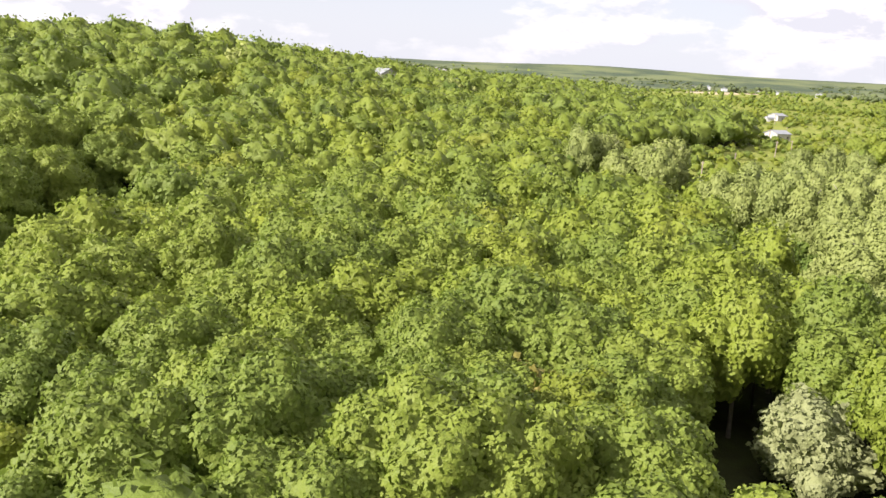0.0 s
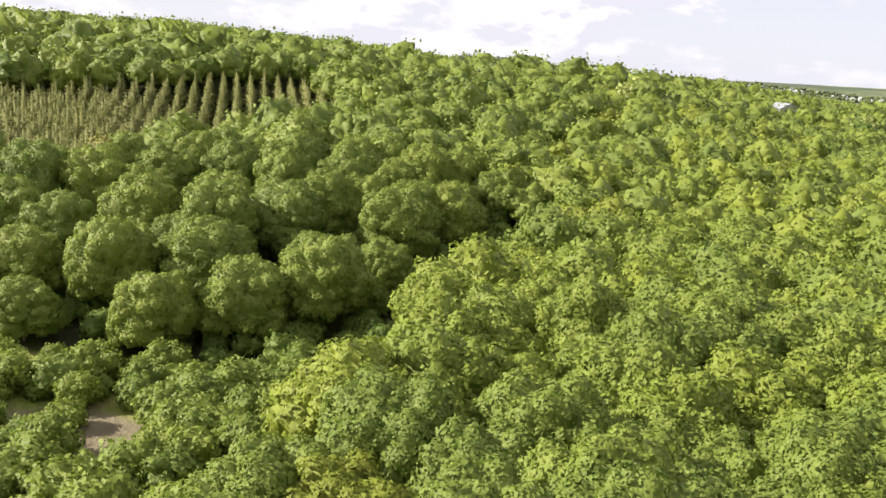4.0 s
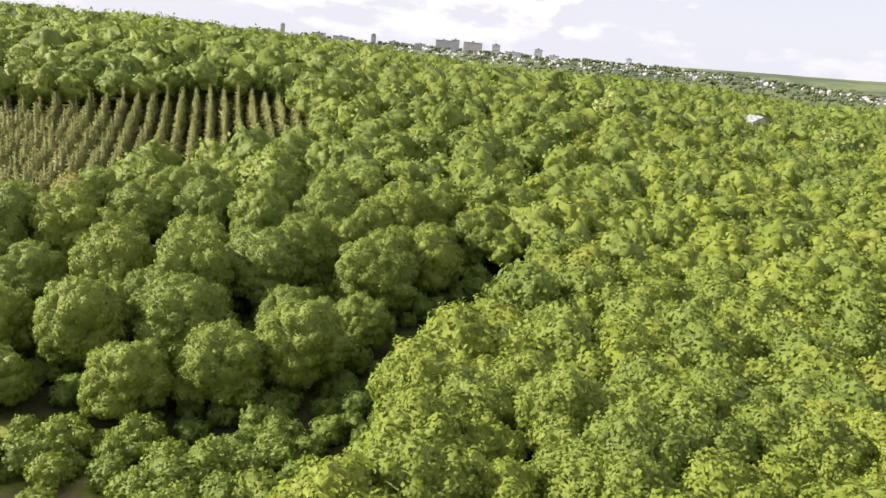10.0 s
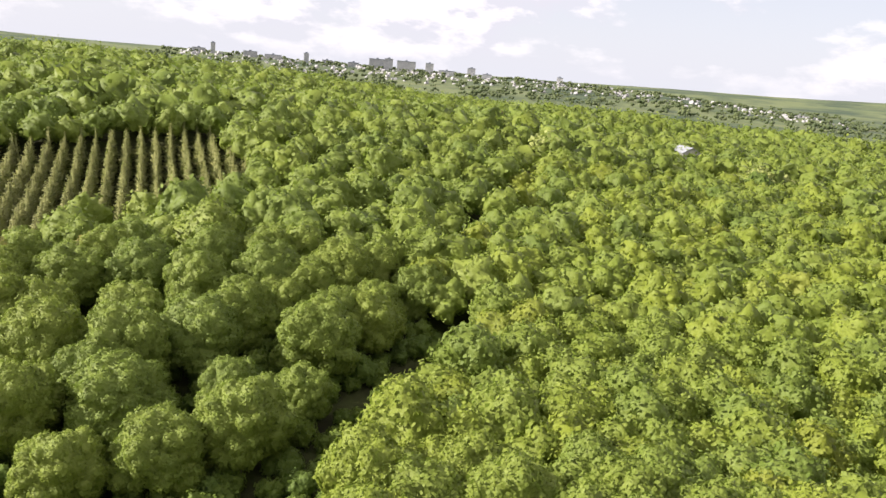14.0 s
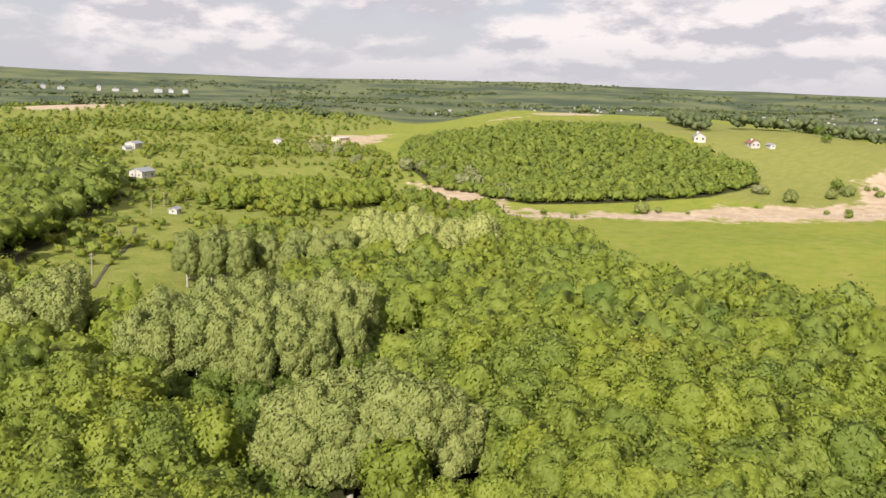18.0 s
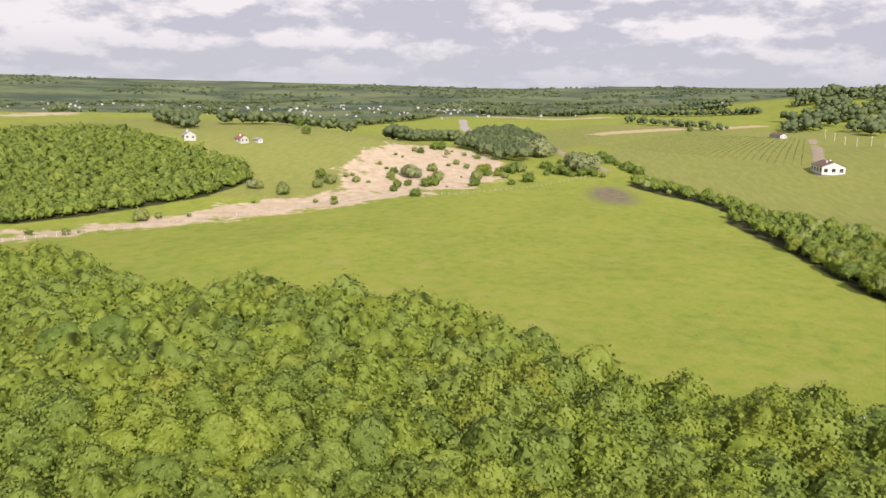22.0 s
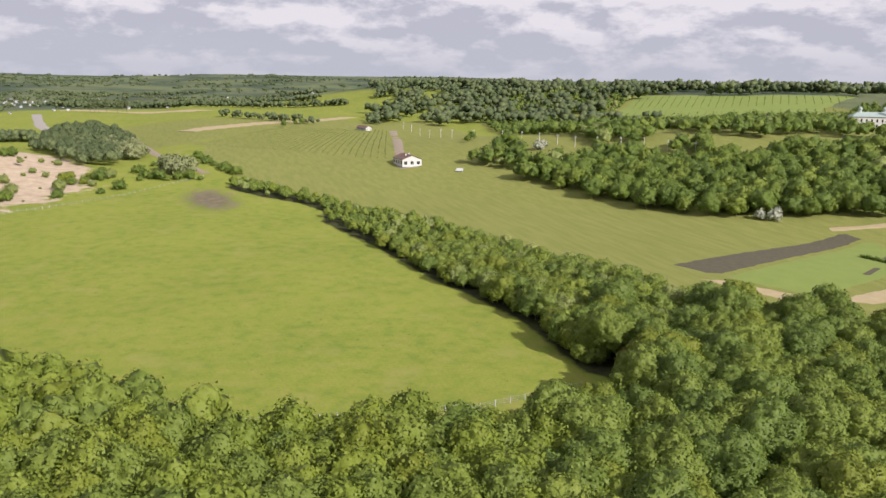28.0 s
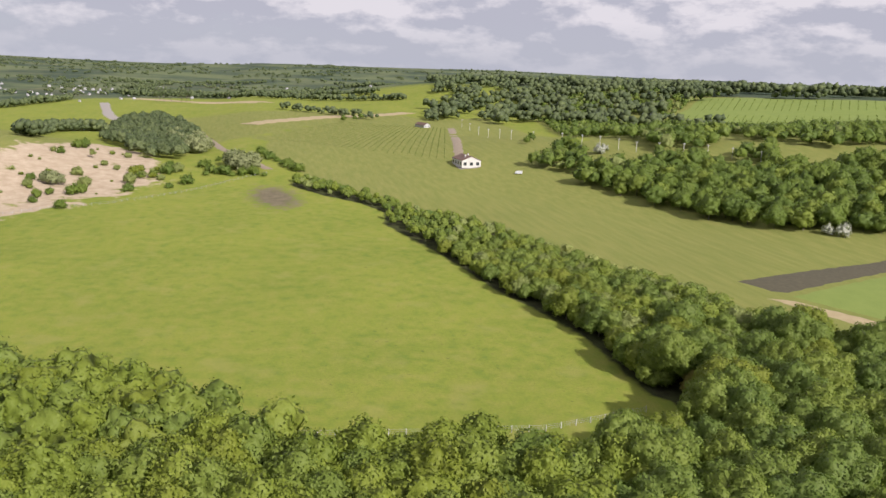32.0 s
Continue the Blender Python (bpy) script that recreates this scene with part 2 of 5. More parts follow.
grass = k.mix(k.ramp(tuft, 0.66, 0.72, 0.0, 0.6), grass, rgb(0.10, 0.125, 0.035))
grass = k.mix(k.ramp(k.noise(pos, 0.06, 3.0, 0.6), 0.56, 0.68, 0.0, 0.45), grass, rgb(0.27, 0.26, 0.075))
hay = k.mix(k.ramp(streak, 0.35, 0.68), rgb(0.180, 0.202, 0.050), rgb(0.232, 0.232, 0.066))
hay = k.mix(k.ramp(fine, 0.42, 0.7, 0.0, 0.3), hay, rgb(0.12, 0.14, 0.04))
sand = k.mix(k.ramp(mid, 0.3, 0.7), rgb(0.37, 0.285, 0.195), rgb(0.50, 0.405, 0.295))
sand = k.mix(k.ramp(fine, 0.52, 0.68, 0.0, 0.5), sand, rgb(0.22, 0.22, 0.09))
scrub = k.mix(k.ramp(mid, 0.33, 0.66), rgb(0.17, 0.215, 0.035), rgb(0.265, 0.27, 0.07))
scrub = k.mix(k.ramp(fine, 0.4, 0.65, 0.0, 0.5), scrub, rgb(0.09, 0.125, 0.028))
# Wood floor: near-black, the shade under the trees put into its colour
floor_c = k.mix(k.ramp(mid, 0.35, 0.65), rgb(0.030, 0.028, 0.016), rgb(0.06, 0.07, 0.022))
bare = k.mix(k.ramp(mid, 0.35, 0.65), rgb(0.13, 0.105, 0.07), rgb(0.19, 0.165, 0.10))
# Distant land: haze and cloud shade put into these dull, greyish greens
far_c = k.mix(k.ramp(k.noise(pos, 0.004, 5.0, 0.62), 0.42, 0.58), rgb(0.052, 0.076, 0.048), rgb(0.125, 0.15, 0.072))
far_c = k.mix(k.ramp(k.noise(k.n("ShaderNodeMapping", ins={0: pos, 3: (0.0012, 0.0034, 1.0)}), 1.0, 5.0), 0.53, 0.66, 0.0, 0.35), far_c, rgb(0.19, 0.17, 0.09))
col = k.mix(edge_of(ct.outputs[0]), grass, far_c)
col = k.mix(edge_of(cs.outputs[2]), col, hay)
col = k.mix(edge_of(cs.outputs[1]), col, scrub)
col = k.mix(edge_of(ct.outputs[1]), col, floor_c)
ragged = k.math("MULTIPLY", k.math("SUBTRACT", k.noise(pos, 0.05, 5.0, 0.6), 0.5), 2.2)
sandy = k.math("MULTIPLY", k.ramp(k.math("ADD", k.math("ADD", cs.outputs[0], ragged), jag), 0.38, 0.62), k.ramp(cs.outputs[0], 0.02, 0.12))
col = k.mix(sandy, col, sand)
col = k.mix(edge_of(ct.outputs[2]), col, bare)
k.put(b.inputs["Base Color"], col)
b.inputs["Specular IOR Level"].default_value = 0.1
bumped(k, b, k.math("ADD", fine, k.math("MULTIPLY", k.noise(pos, 4.0, 4.0), 0.6)), 0.7, 0.35)

# ---- terrain ----


def sstep(a, b, x):
    f = np.clip((np.asarray(x, float) - a) / (b - a), 0, 1)
    return f * f * (3 - 2 * f)


def terrain(x, y):
    """Height of the ground in metres: a flat valley between three hills, and far ridges."""
    x, y = np.asarray(x, float), np.asarray(y, float)
    # long wooded slope to the north-west
    u = -0.55 * x + 0.83 * y
    ramp = 0.147 * np.clip(u - 112, 0, None)
    cap = 25 + 15.5 * sstep(150, 350, -x)
    ramp = cap * (1 - np.exp(-(ramp / cap) ** 2 * 1.15)) ** 0.5
    east = 1 - 0.36 * sstep(-90, 10, x) - 0.32 * sstep(10, 190, x) - 0.24 * sstep(200, 520, x)
    h = (ramp * east + 6.5 * np.exp(-((u - 292) / 50) ** 2) * sstep(-30, -110, x) * (1 - sstep(250, 400, -x))) * (1 - sstep(430, 950, u))
    # hollow with the glade
    h = h - 3.0 * np.exp(-((x + 68) / 26) ** 2 - ((y - 58) / 24) ** 2)
    # wooded hill to the north-east
    w, q = 0.75 * x + 0.66 * y, -0.66 * x + 0.75 * y
    h = h + 30 * sstep(445, 650, w) * (1 - sstep(-10, 150, q)) * sstep(-480, -190, q) * (1 - 0.8 * sstep(950, 1500, w))
    # hillside to the south-east
    v = 0.556 * x - 0.833 * y
    h = h + 40 * sstep(395, 640, v) * (1 - 0.82 * sstep(500, 820, x)) + (22 * sstep(600, 1150, v) + 28 * sstep(860, 1190, v)) * sstep(0, -330, y) * (1 - 0.92 * sstep(1350, 2300, np.hypot(x, y)))
    # the valley rises gently to the east, a dry stream runs at its northern side
    h = h + 9 * sstep(430, 760, x) * (1 - sstep(0, 120, y)) - 4.5 * np.exp(-((x - 345 + 0.72 * (y - 240)) / 70) ** 2) * sstep(120, 190, y) * (1 - sstep(380, 520, y))
    # the rough slope climbs to a long crest in the north
    h = h + 20 * np.exp(-((x - 430) / 330) ** 2 - ((y - 980) / 300) ** 2)
    # far ridges
    r, a = np.hypot(x, y), np.arctan2(-x, y)
    ridge = 54 + 24 * np.exp(-((a + 0.75) / 0.5) ** 2) + 20 * np.exp(-((a + 0.20) / 0.24) ** 2) + 5 * np.sin(7 * a + 1.7) + 3 * np.sin(23 * a)
    h = h + ridge * sstep(2300, 4200, r) * (1 - 0.6 * sstep(4300, 4900, r))
    h = h + 46 * sstep(1150, 2250, r) * sstep(-0.25, 0.2, a) * (1 - sstep(0.75, 1.2, a)) * (1 - sstep(2250, 3300, r))
    h = h + 0.5 * np.sin(x / 31 + 1) * np.sin(y / 27) + 3.0 * np.sin(x / 210 + 2) * np.sin(y / 260 + 1) * sstep(900, 1600, r)
    return h


def gz(x, y):
    return float(terrain(x, y))


def inside(poly, x, y):
    """Signed distance in metres to a polygon, positive within; arrays."""
    x, y = np.asarray(x, float), np.asarray(y, float)
    p = np.array(poly, float)
    d, hit = np.full(x.shape, 1e9), np.zeros(x.shape, bool)
    for (ax, ay), (bx, by) in zip(p, np.roll(p, -1, 0)):
        ex, ey = bx - ax, by - ay
        f = np.clip(((x - ax) * ex + (y - ay) * ey) / (ex * ex + ey * ey), 0, 1)
        d = np.minimum(d, np.hypot(x - ax - f * ex, y - ay - f * ey))
        if ay != by:
            hit ^= ((ay > y) != (by > y)) & (x < ex * (y - ay) / ey + ax)
    return np.where(hit, d, -d)


# the plan: outlines of woods, fields and covers
WOOD_MAIN = [(-36, 40), (-41, 62), (-45, 90), (-46, 136), (-48, 150), (-60, 160), (-66, 262), (-10, 330), (28, 330), (40, 262), (50, 206), (60, 186), (84, 174), (106, 180), (120, 200), (140, 212), (190, 206), (228, 226), (224, 186), (194, 128), (194, 60), (181, 33), (150, 9), (138.5, -4), (138, -50), (142, -80), (168, -92), (215, -94), (208, -140), (196, -175), (150, -230), (-47, -150)]
WOOD_LEFT = [(-62, 75), (-61, 120), (-54, 148), (-62, 160), (-68, 264), (-12, 338), (30, 336), (40, 230), (62, 252), (95, 298), (124, 340), (140, 368), (160, 432), (172, 510), (110, 560), (-40, 580), (-240, 620), (-620, 480), (-620, 60), (-250, 10), (-110, 34), (-88, 66)]
PINES = [(-112, 150), (-119, 184), (-130, 197), (-155, 212), (-170, 188), (-184, 163), (-215, 120), (-188, 100), (-127, 104), (-131, 138)]
HEDGE = [(172, -88), (221, -89), (246, -85), (283, -75), (348, -66), (414, -53), (450, -57), (475, -47), (501, -26), (535, -8), (566, -10), (556, -26), (514, -44), (484, -62), (440, -82), (414, -102), (348, -120), (302, -130), (276, -140), (244, -152), (208, -150)]
WOOD_EAST = [(590, -196), (566, -182), (520, -198), (470, -218), (434, -229), (402, -245), (374, -268), (340, -316), (318, -352), (300, -520), (620, -760), (1200, -560), (1200, -400), (1000, -330), (640, -262)]
WOOD_HILL = [(331, 290), (372, 264), (424, 234), (470, 226), (494, 242), (506, 300), (530, 370), (490, 402), (448, 424), (428, 500), (352, 425), (318, 352)]
FIELD = [(167, -84), (242, -89), (298, -81), (398, -53), (480, -32), (562, -13), (612, 4), (530, 61), (485, 107), (440, 165), (348, 232), (278, 258), (262, 262), (235, 190), (196, 128), (192, 62), (178, 30), (168, 8), (158, -2), (156, -50)]
HOUSE_FIELD = [(208, -150), (250, -160), (330, -122), (398, -94), (488, -62), (570, -24), (612, -8), (720, 10), (800, 0), (690, -110), (640, -128), (720, -170), (900, -240), (640, -235), (584, -196), (520, -206), (434, -238), (378, -277), (322, -354), (230, -300), (196, -200)]
SAND = [[(466, 160), (524, 186), (585, 190), (634, 178), (700, 143), (686, 105), (620, 88), (550, 80), (502, 103), (479, 134)],
        [(290, 272), (327, 262), (357, 240), (410, 218), (447, 192), (476, 160), (492, 120), (476, 112), (430, 152), (378, 196), (344, 226), (300, 258)],
        [(290, 272), (318, 274), (330, 330), (322, 372), (300, 352)],
        [(420, 560), (470, 590), (520, 640), (470, 650), (400, 610), (370, 560)],
        [(300, 900), (420, 1000), (520, 1180), (460, 1190), (340, 1060), (250, 940)],
        [(640, 560), (760, 560), (860, 620), (700, 590)], [(560, 520), (630, 540), (560, 535)]]
SCRUB = [(44, 262), (66, 216), (98, 208), (150, 234), (215, 244), (262, 264), (290, 276), (312, 350), (360, 440), (420, 540), (460, 700), (300, 820), (120, 760), (60, 480), (108, 420), (92, 350), (70, 330)]
GLADE = [(-78, 54), (-62, 51), (-55, 55), (-58, 60), (-68, 61), (-76, 60)]

xs = np.concatenate([-np.geomspace(4900, 190, 34), np.arange(-180, 700, 4.0), np.geomspace(704, 4900, 46)])
ys = np.concatenate([-np.geomspace(4900, 360, 30), np.arange(-350, 480, 4.0), np.geomspace(484, 4900, 52)])
gx, gy = np.meshgrid(xs, ys)
nx, ny = len(xs), len(ys)
gh = terrain(gx, gy)
ground_verts = np.stack([gx, gy, gh], -1).reshape(-1, 3)
cell = (np.arange(ny - 1)[:, None] * nx + np.arange(nx - 1)[None]).reshape(-1)
ground_faces = np.stack([cell, cell + 1, cell + 1 + nx, cell + nx], -1)


def mesh_of(name, verts, faces, mat, smooth=False, tint=None, inner=None, normals=None):
    """A mesh from arrays; faces all of one corner count, or a list of such arrays."""
    me = bpy.data.meshes.new(name)
    groups = faces if isinstance(faces, list) else [faces]
    loops = np.concatenate([f.reshape(-1) for f in groups]).astype(np.int32)
    counts = np.concatenate([np.full(len(f), f.shape[1], np.int32) for f in groups])
    me.vertices.add(len(verts)), me.loops.add(len(loops)), me.polygons.add(len(counts))
    me.vertices.foreach_set("co", np.asarray(verts, np.float32).reshape(-1))
    me.loops.foreach_set("vertex_index", loops)
    me.polygons.foreach_set("loop_start", np.concatenate([[0], np.cumsum(counts)[:-1]]).astype(np.int32))
    if smooth:
        me.polygons.foreach_set("use_smooth", np.ones(len(counts), bool))
    if tint is not None:
        me.attributes.new("tint", "FLOAT", "POINT").data.foreach_set("value", np.asarray(tint, np.float32))
    me.materials.append(mat)
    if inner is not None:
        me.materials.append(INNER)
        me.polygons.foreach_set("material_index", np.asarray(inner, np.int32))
    me.update(calc_edges=True)
    if normals is not None:
        me.attributes.new("custom_normal", "FLOAT_VECTOR", "POINT").data.foreach_set("vector", np.asarray(normals, np.float32).reshape(-1))
    return me


def cover_weight(poly, soft=6.0):
    return np.clip(0.5 + inside(poly, gx, gy) / (2 * soft), 0, 1).reshape(-1)


ground_me = mesh_of("ground", ground_verts, ground_faces, GROUND, True)
sand_w = np.max([cover_weight(p, 13.0) for p in SAND], 0)
UPPER = [(60, 700), (460, 640), (640, 760), (760, 960), (560, 1160), (200, 1120)]
scrub_w, hay_w = np.maximum(np.maximum(cover_weight(SCRUB, 20.0), cover_weight(UPPER, 30.0)), cover_weight([(-95, 40), (-48, 36), (-44, 74), (-95, 76)], 3.0)), np.maximum(cover_weight(HOUSE_FIELD, 5.0), cover_weight(WOOD_EAST, 12.0))
# The far meadow takes the hay tone, which paints its haze in
hay_w = np.maximum(hay_w, cover_weight([(770, 70), (960, 190), (1120, 210), (1150, -150), (1000, -200), (980, -80), (830, 20)], 20.0))
hay_w = np.max([hay_w, cover_weight([(790, 24), (985, -78), (905, -205), (620, -140)], 8.0), cover_weight([(690, -112), (830, -60), (1000, -70), (1010, -270), (760, -268), (640, -240)], 10.0), cover_weight([(420, 250), (440, 186), (520, 112), (640, 90), (800, 240), (720, 440), (560, 480), (530, 300)], 22.0)], 0)
# The last outline paints the lane and oak ground near-black for their shade
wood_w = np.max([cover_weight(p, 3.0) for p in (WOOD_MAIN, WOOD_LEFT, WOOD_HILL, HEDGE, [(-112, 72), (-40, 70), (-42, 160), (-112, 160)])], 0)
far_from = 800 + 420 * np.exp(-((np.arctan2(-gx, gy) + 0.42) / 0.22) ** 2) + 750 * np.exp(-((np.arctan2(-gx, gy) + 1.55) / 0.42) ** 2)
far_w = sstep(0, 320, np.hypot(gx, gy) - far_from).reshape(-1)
bare_w = 0.72 * np.clip(1.25 - np.hypot((gx - 498) / 62, (gy - 4 - 0.12 * (gx - 498)) / 24), 0, 1).reshape(-1)
bare_w = np.maximum(bare_w, cover_weight(GLADE, 4.0))
zero = np.zeros_like(sand_w)
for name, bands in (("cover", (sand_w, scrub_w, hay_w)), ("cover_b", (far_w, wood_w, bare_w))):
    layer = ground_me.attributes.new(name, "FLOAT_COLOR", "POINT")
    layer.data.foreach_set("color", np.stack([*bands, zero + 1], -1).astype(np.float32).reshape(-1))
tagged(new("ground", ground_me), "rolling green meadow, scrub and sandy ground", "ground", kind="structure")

# ---- trees ----
OCT_V = np.array([(1, 0, 0), (-1, 0, 0), (0, 1, 0), (0, -1, 0), (0, 0, 1), (0, 0, -1)], float)
OCT_F = np.array([(0, 2, 4), (2, 1, 4), (1, 3, 4), (3, 0, 4), (2, 0, 5), (1, 2, 5), (3, 1, 5), (0, 3, 5)])


def lumps(rs, centres, radii, jag, base_v, base_f, flat=0.9):
    n, nv = len(centres), len(base_v)
    turn, _ = np.linalg.qr(rs.normal(size=(n, 3, 3)))
    shape = base_v[None] * (1 + rs.uniform(-jag, jag, (n, nv, 1)))
    v = np.einsum("nij,nvj->nvi", turn, shape) * radii[:, None, None] * np.array([1, 1, flat]) + centres[:, None]
    return v.reshape(-1, 3), (base_f[None] + (np.arange(n) * nv)[:, None, None]).reshape(-1, 3)


def sprays(rs, centres, radii, leaves, leaf, lift=0.35):
    """Small bent leaf sprays on the skin of clumps."""
    m = len(centres) * leaves
    d = rs.normal(size=(m, 3))
    d[:, 2] += lift
    d /= np.linalg.norm(d, axis=1)[:, None]
    c = np.repeat(centres, leaves, 0) + d * np.repeat(radii, leaves)[:, None] * rs.uniform(0.75, 1.15, (m, 1))
    nrm = d + rs.normal(scale=0.4, size=(m, 3))
    nrm /= np.linalg.norm(nrm, axis=1)[:, None]
    a = np.cross(nrm, rs.normal(size=(m, 3)))
    a /= np.linalg.norm(a, axis=1)[:, None]
    bb = np.cross(nrm, a)
    s = leaf * rs.uniform(0.6, 1.25, (m, 1))
    q = np.stack([c + a * s, c + bb * s * 0.7 + nrm * s * 0.15, c - a * s, c - bb * s * 0.7 + nrm * s * 0.15], 1)
    return q.reshape(-1, 3), np.arange(m * 4).reshape(-1, 4)


def together(solids, quads=None):
    v, f, n = [], [], 0
    for a, b in solids:
        v.append(a), f.append(b + n)
        n += len(a)
    q = np.zeros((0, 4), int)
    if quads is not None:
        v.append(quads[0])
        q = quads[1] + n
    return np.concatenate(v), np.concatenate(f), q


def blobs(rs, centres, radii, jag, leaves, leaf):
    v, t, q = together([lumps(rs, centres, radii * 0.9, jag, OCT_V, OCT_F)], sprays(rs, centres, radii, leaves, leaf))
    return v, t, q, 0, None


BALLS = {}
for level in (2, 3, 4):
    ball = bmesh.new()
    bmesh.ops.create_icosphere(ball, subdivisions=level, radius=1.0)
    bv = np.array([v.co[:] for v in ball.verts])
    bf = np.array([[v.index for v in f.verts] for f in ball.faces])
    ball.free()
    bf = bf[bv[bf][:, :, 2].mean(1) > -0.62]
    used, back = np.unique(bf, return_inverse=True)
    BALLS[level] = (bv[used], back.reshape(-1, 3))


def crown(seed, height=13.0, spread=5.2, base=0.22, domes=9, level=4, boughs=75, bough=1.15, shape="broad", leaves=2600, leaf=0.17):
    """A crown: the hull of rounded boughs, large and small, under a skin of many small leaf sprays. The trunk's foot is at 0, 0, 0."""
    rs = np.random.RandomState(seed)
    if shape == "poplar":
        height = height / 1.28
    z0, z1 = height * base, height
    cz, rz = z0 + (z1 - z0) * 0.40, (z1 - z0) * 0.60
    cen, rad = [(0.0, 0.0, rz * 0.12)], [min(spread * 0.62, rz * 0.68)]
    for i in range(domes):
        f = (i + 0.5) / domes
        t = 0.95 - (1.30 if shape == "broad" else 1.70) * f
        phi = i * 2.39996 + rs.uniform(-0.4, 0.4)
        ring = math.sqrt(max(0.0, 1 - t * t)) * rs.uniform(0.85, 1.08)
        if shape == "poplar":
            ring = 0.25 + 0.6 * ring
        cen.append((math.cos(phi) * ring * spread * 0.58, math.sin(phi) * ring * spread * 0.58, t * rz * 0.62))
        rad.append(spread * rs.uniform(0.36, 0.50) * (0.85 if shape == "poplar" else 1))
    cen, rad = np.array(cen), np.array(rad)

    def reach(d):
        along = d @ cen.T
        disc = along ** 2 - (cen ** 2).sum(1)[None] + rad[None] ** 2
        out = np.where(disc > 0, along + np.sqrt(np.maximum(disc, 0)), 0)
        j = out.argmax(1)
        return np.maximum(out.max(1), spread * 0.3), j

    # smaller boughs stand out of the large ones
    def spread_out(n, loose):
        g = np.arange(n) + 0.5
        z_ = 1 - 1.58 * g / n
        ring_ = np.sqrt(1 - z_ ** 2)
        d_ = np.stack([np.cos(g * 2.399963) * ring_, np.sin(g * 2.399963) * ring_, z_], -1) + rs.normal(scale=loose / math.sqrt(n), size=(n, 3))
        return d_ / np.linalg.norm(d_, axis=1)[:, None]

    kd = spread_out(boughs, 1.3)
    far, j = reach(kd)
    kp = kd * far[:, None]
    own = bough * rs.uniform(0.65, 1.35, boughs)
    kp = kp - (kp - cen[j]) / rad[j][:, None] * (own * rs.uniform(0.0, 0.5, boughs))[:, None]
    cen, rad = np.concatenate([cen, kp]), np.concatenate([rad, own])
    # a skin of small bent leaf sprays
    kd = spread_out(leaves, 1.5)
    far, j = reach(kd)
    c = kd * far[:, None]
    out = (c - cen[j]) / rad[j][:, None]
    out /= np.linalg.norm(out, axis=1)[:, None]
    m = len(c)
    c = c + out * (leaf * rs.uniform(-1.2, 0.8, (m, 1)))
    face = out + (0, 0, 0.15) + rs.normal(scale=0.5, size=(m, 3))
    face /= np.linalg.norm(face, axis=1)[:, None]
    a = np.cross(face, rs.normal(size=(m, 3)))
    a /= np.linalg.norm(a, axis=1)[:, None]
    b = np.cross(face, a)
    w = leaf * rs.uniform(0.55, 1.3, (m, 1))
    tv = np.stack([c + a * w, c + b * w * 0.8 - face * w * 0.25, c - a * w, c - b * w * 0.8 - face * w * 0.25], 1).reshape(-1, 3)
    tf = np.arange(m * 4).reshape(-1, 4)
    soft_n = np.repeat(out * 0.75 + face * 0.5, 4, 0)
    d, f = BALLS[level]
    far, j = reach(d)
    hull = d * (far - leaf * 1.5)[:, None]
    hn = (d * far[:, None] - cen[j]) / rad[j][:, None] + rs.normal(scale=0.12, size=d.shape)
    v, t, q = together([(hull, f)], (tv, tf))
    nv = np.concatenate([hn, soft_n])
    v[:, 2] += cz
    if shape == "poplar":
        v[:, 2] *= 1.28
    return v, t, q, 0, nv / np.linalg.norm(nv, axis=1)[:, None]


def tube(points, radii, sides=7):
    """A tapered limb through the points."""
    v, f = [], []
    for i, (p, r) in enumerate(zip(points, radii)):
        way = Vector(points[min(i + 1, len(points) - 1)]) - Vector(points[max(i - 1, 0)])
        q = way.to_track_quat("Z", "Y")
        for j in range(sides):
            a = 2 * math.pi * j / sides
            v.append((Vector(p) + q @ Vector((math.cos(a) * r, math.sin(a) * r, 0)))[:])
        if i:
            for j in range(sides):
                a, c = (i - 1) * sides + j, (i - 1) * sides + (j + 1) % sides
                f.append((a, c, c + sides, a + sides))
    return np.array(v), np.array(f)


def trunk_arrays(seed, height, r=0.2, limbs=5, lean=0.4, low=0.3):
    rs = np.random.RandomState(seed + 500)
    pts = [(rs.uniform(-lean, lean) * f, rs.uniform(-lean, lean) * f, height * 0.86 * f - 0.4 * (f == 0)) for f in (0, 0.25, 0.5, 0.75, 1.0)]
    vs, fs = [], []
    parts = [tube(pts, [r * 1.3, r, r * 0.8, r * 0.5, r * 0.15])]
    for i in range(limbs):
        f = low + (0.72 - low) * i / max(1, limbs - 1)
        p = Vector((0, 0, height * f * 0.86))
        a = i * 2.4 + rs.uniform(0, 1)
        tip = p + Vector((math.cos(a), math.sin(a), 1.1)) * height * 0.17
        parts.append(tube([p[:], ((p + tip) / 2 + Vector((0, 0, 0.25)))[:], tip[:]], [r * 0.5, r * 0.33, r * 0.1], 5))
    n = 0
    for v, f in parts:
        vs.append(v), fs.append(f + n)
        n += len(v)
    return np.concatenate(vs), np.concatenate(fs)


RS = np.random.RandomState(7)


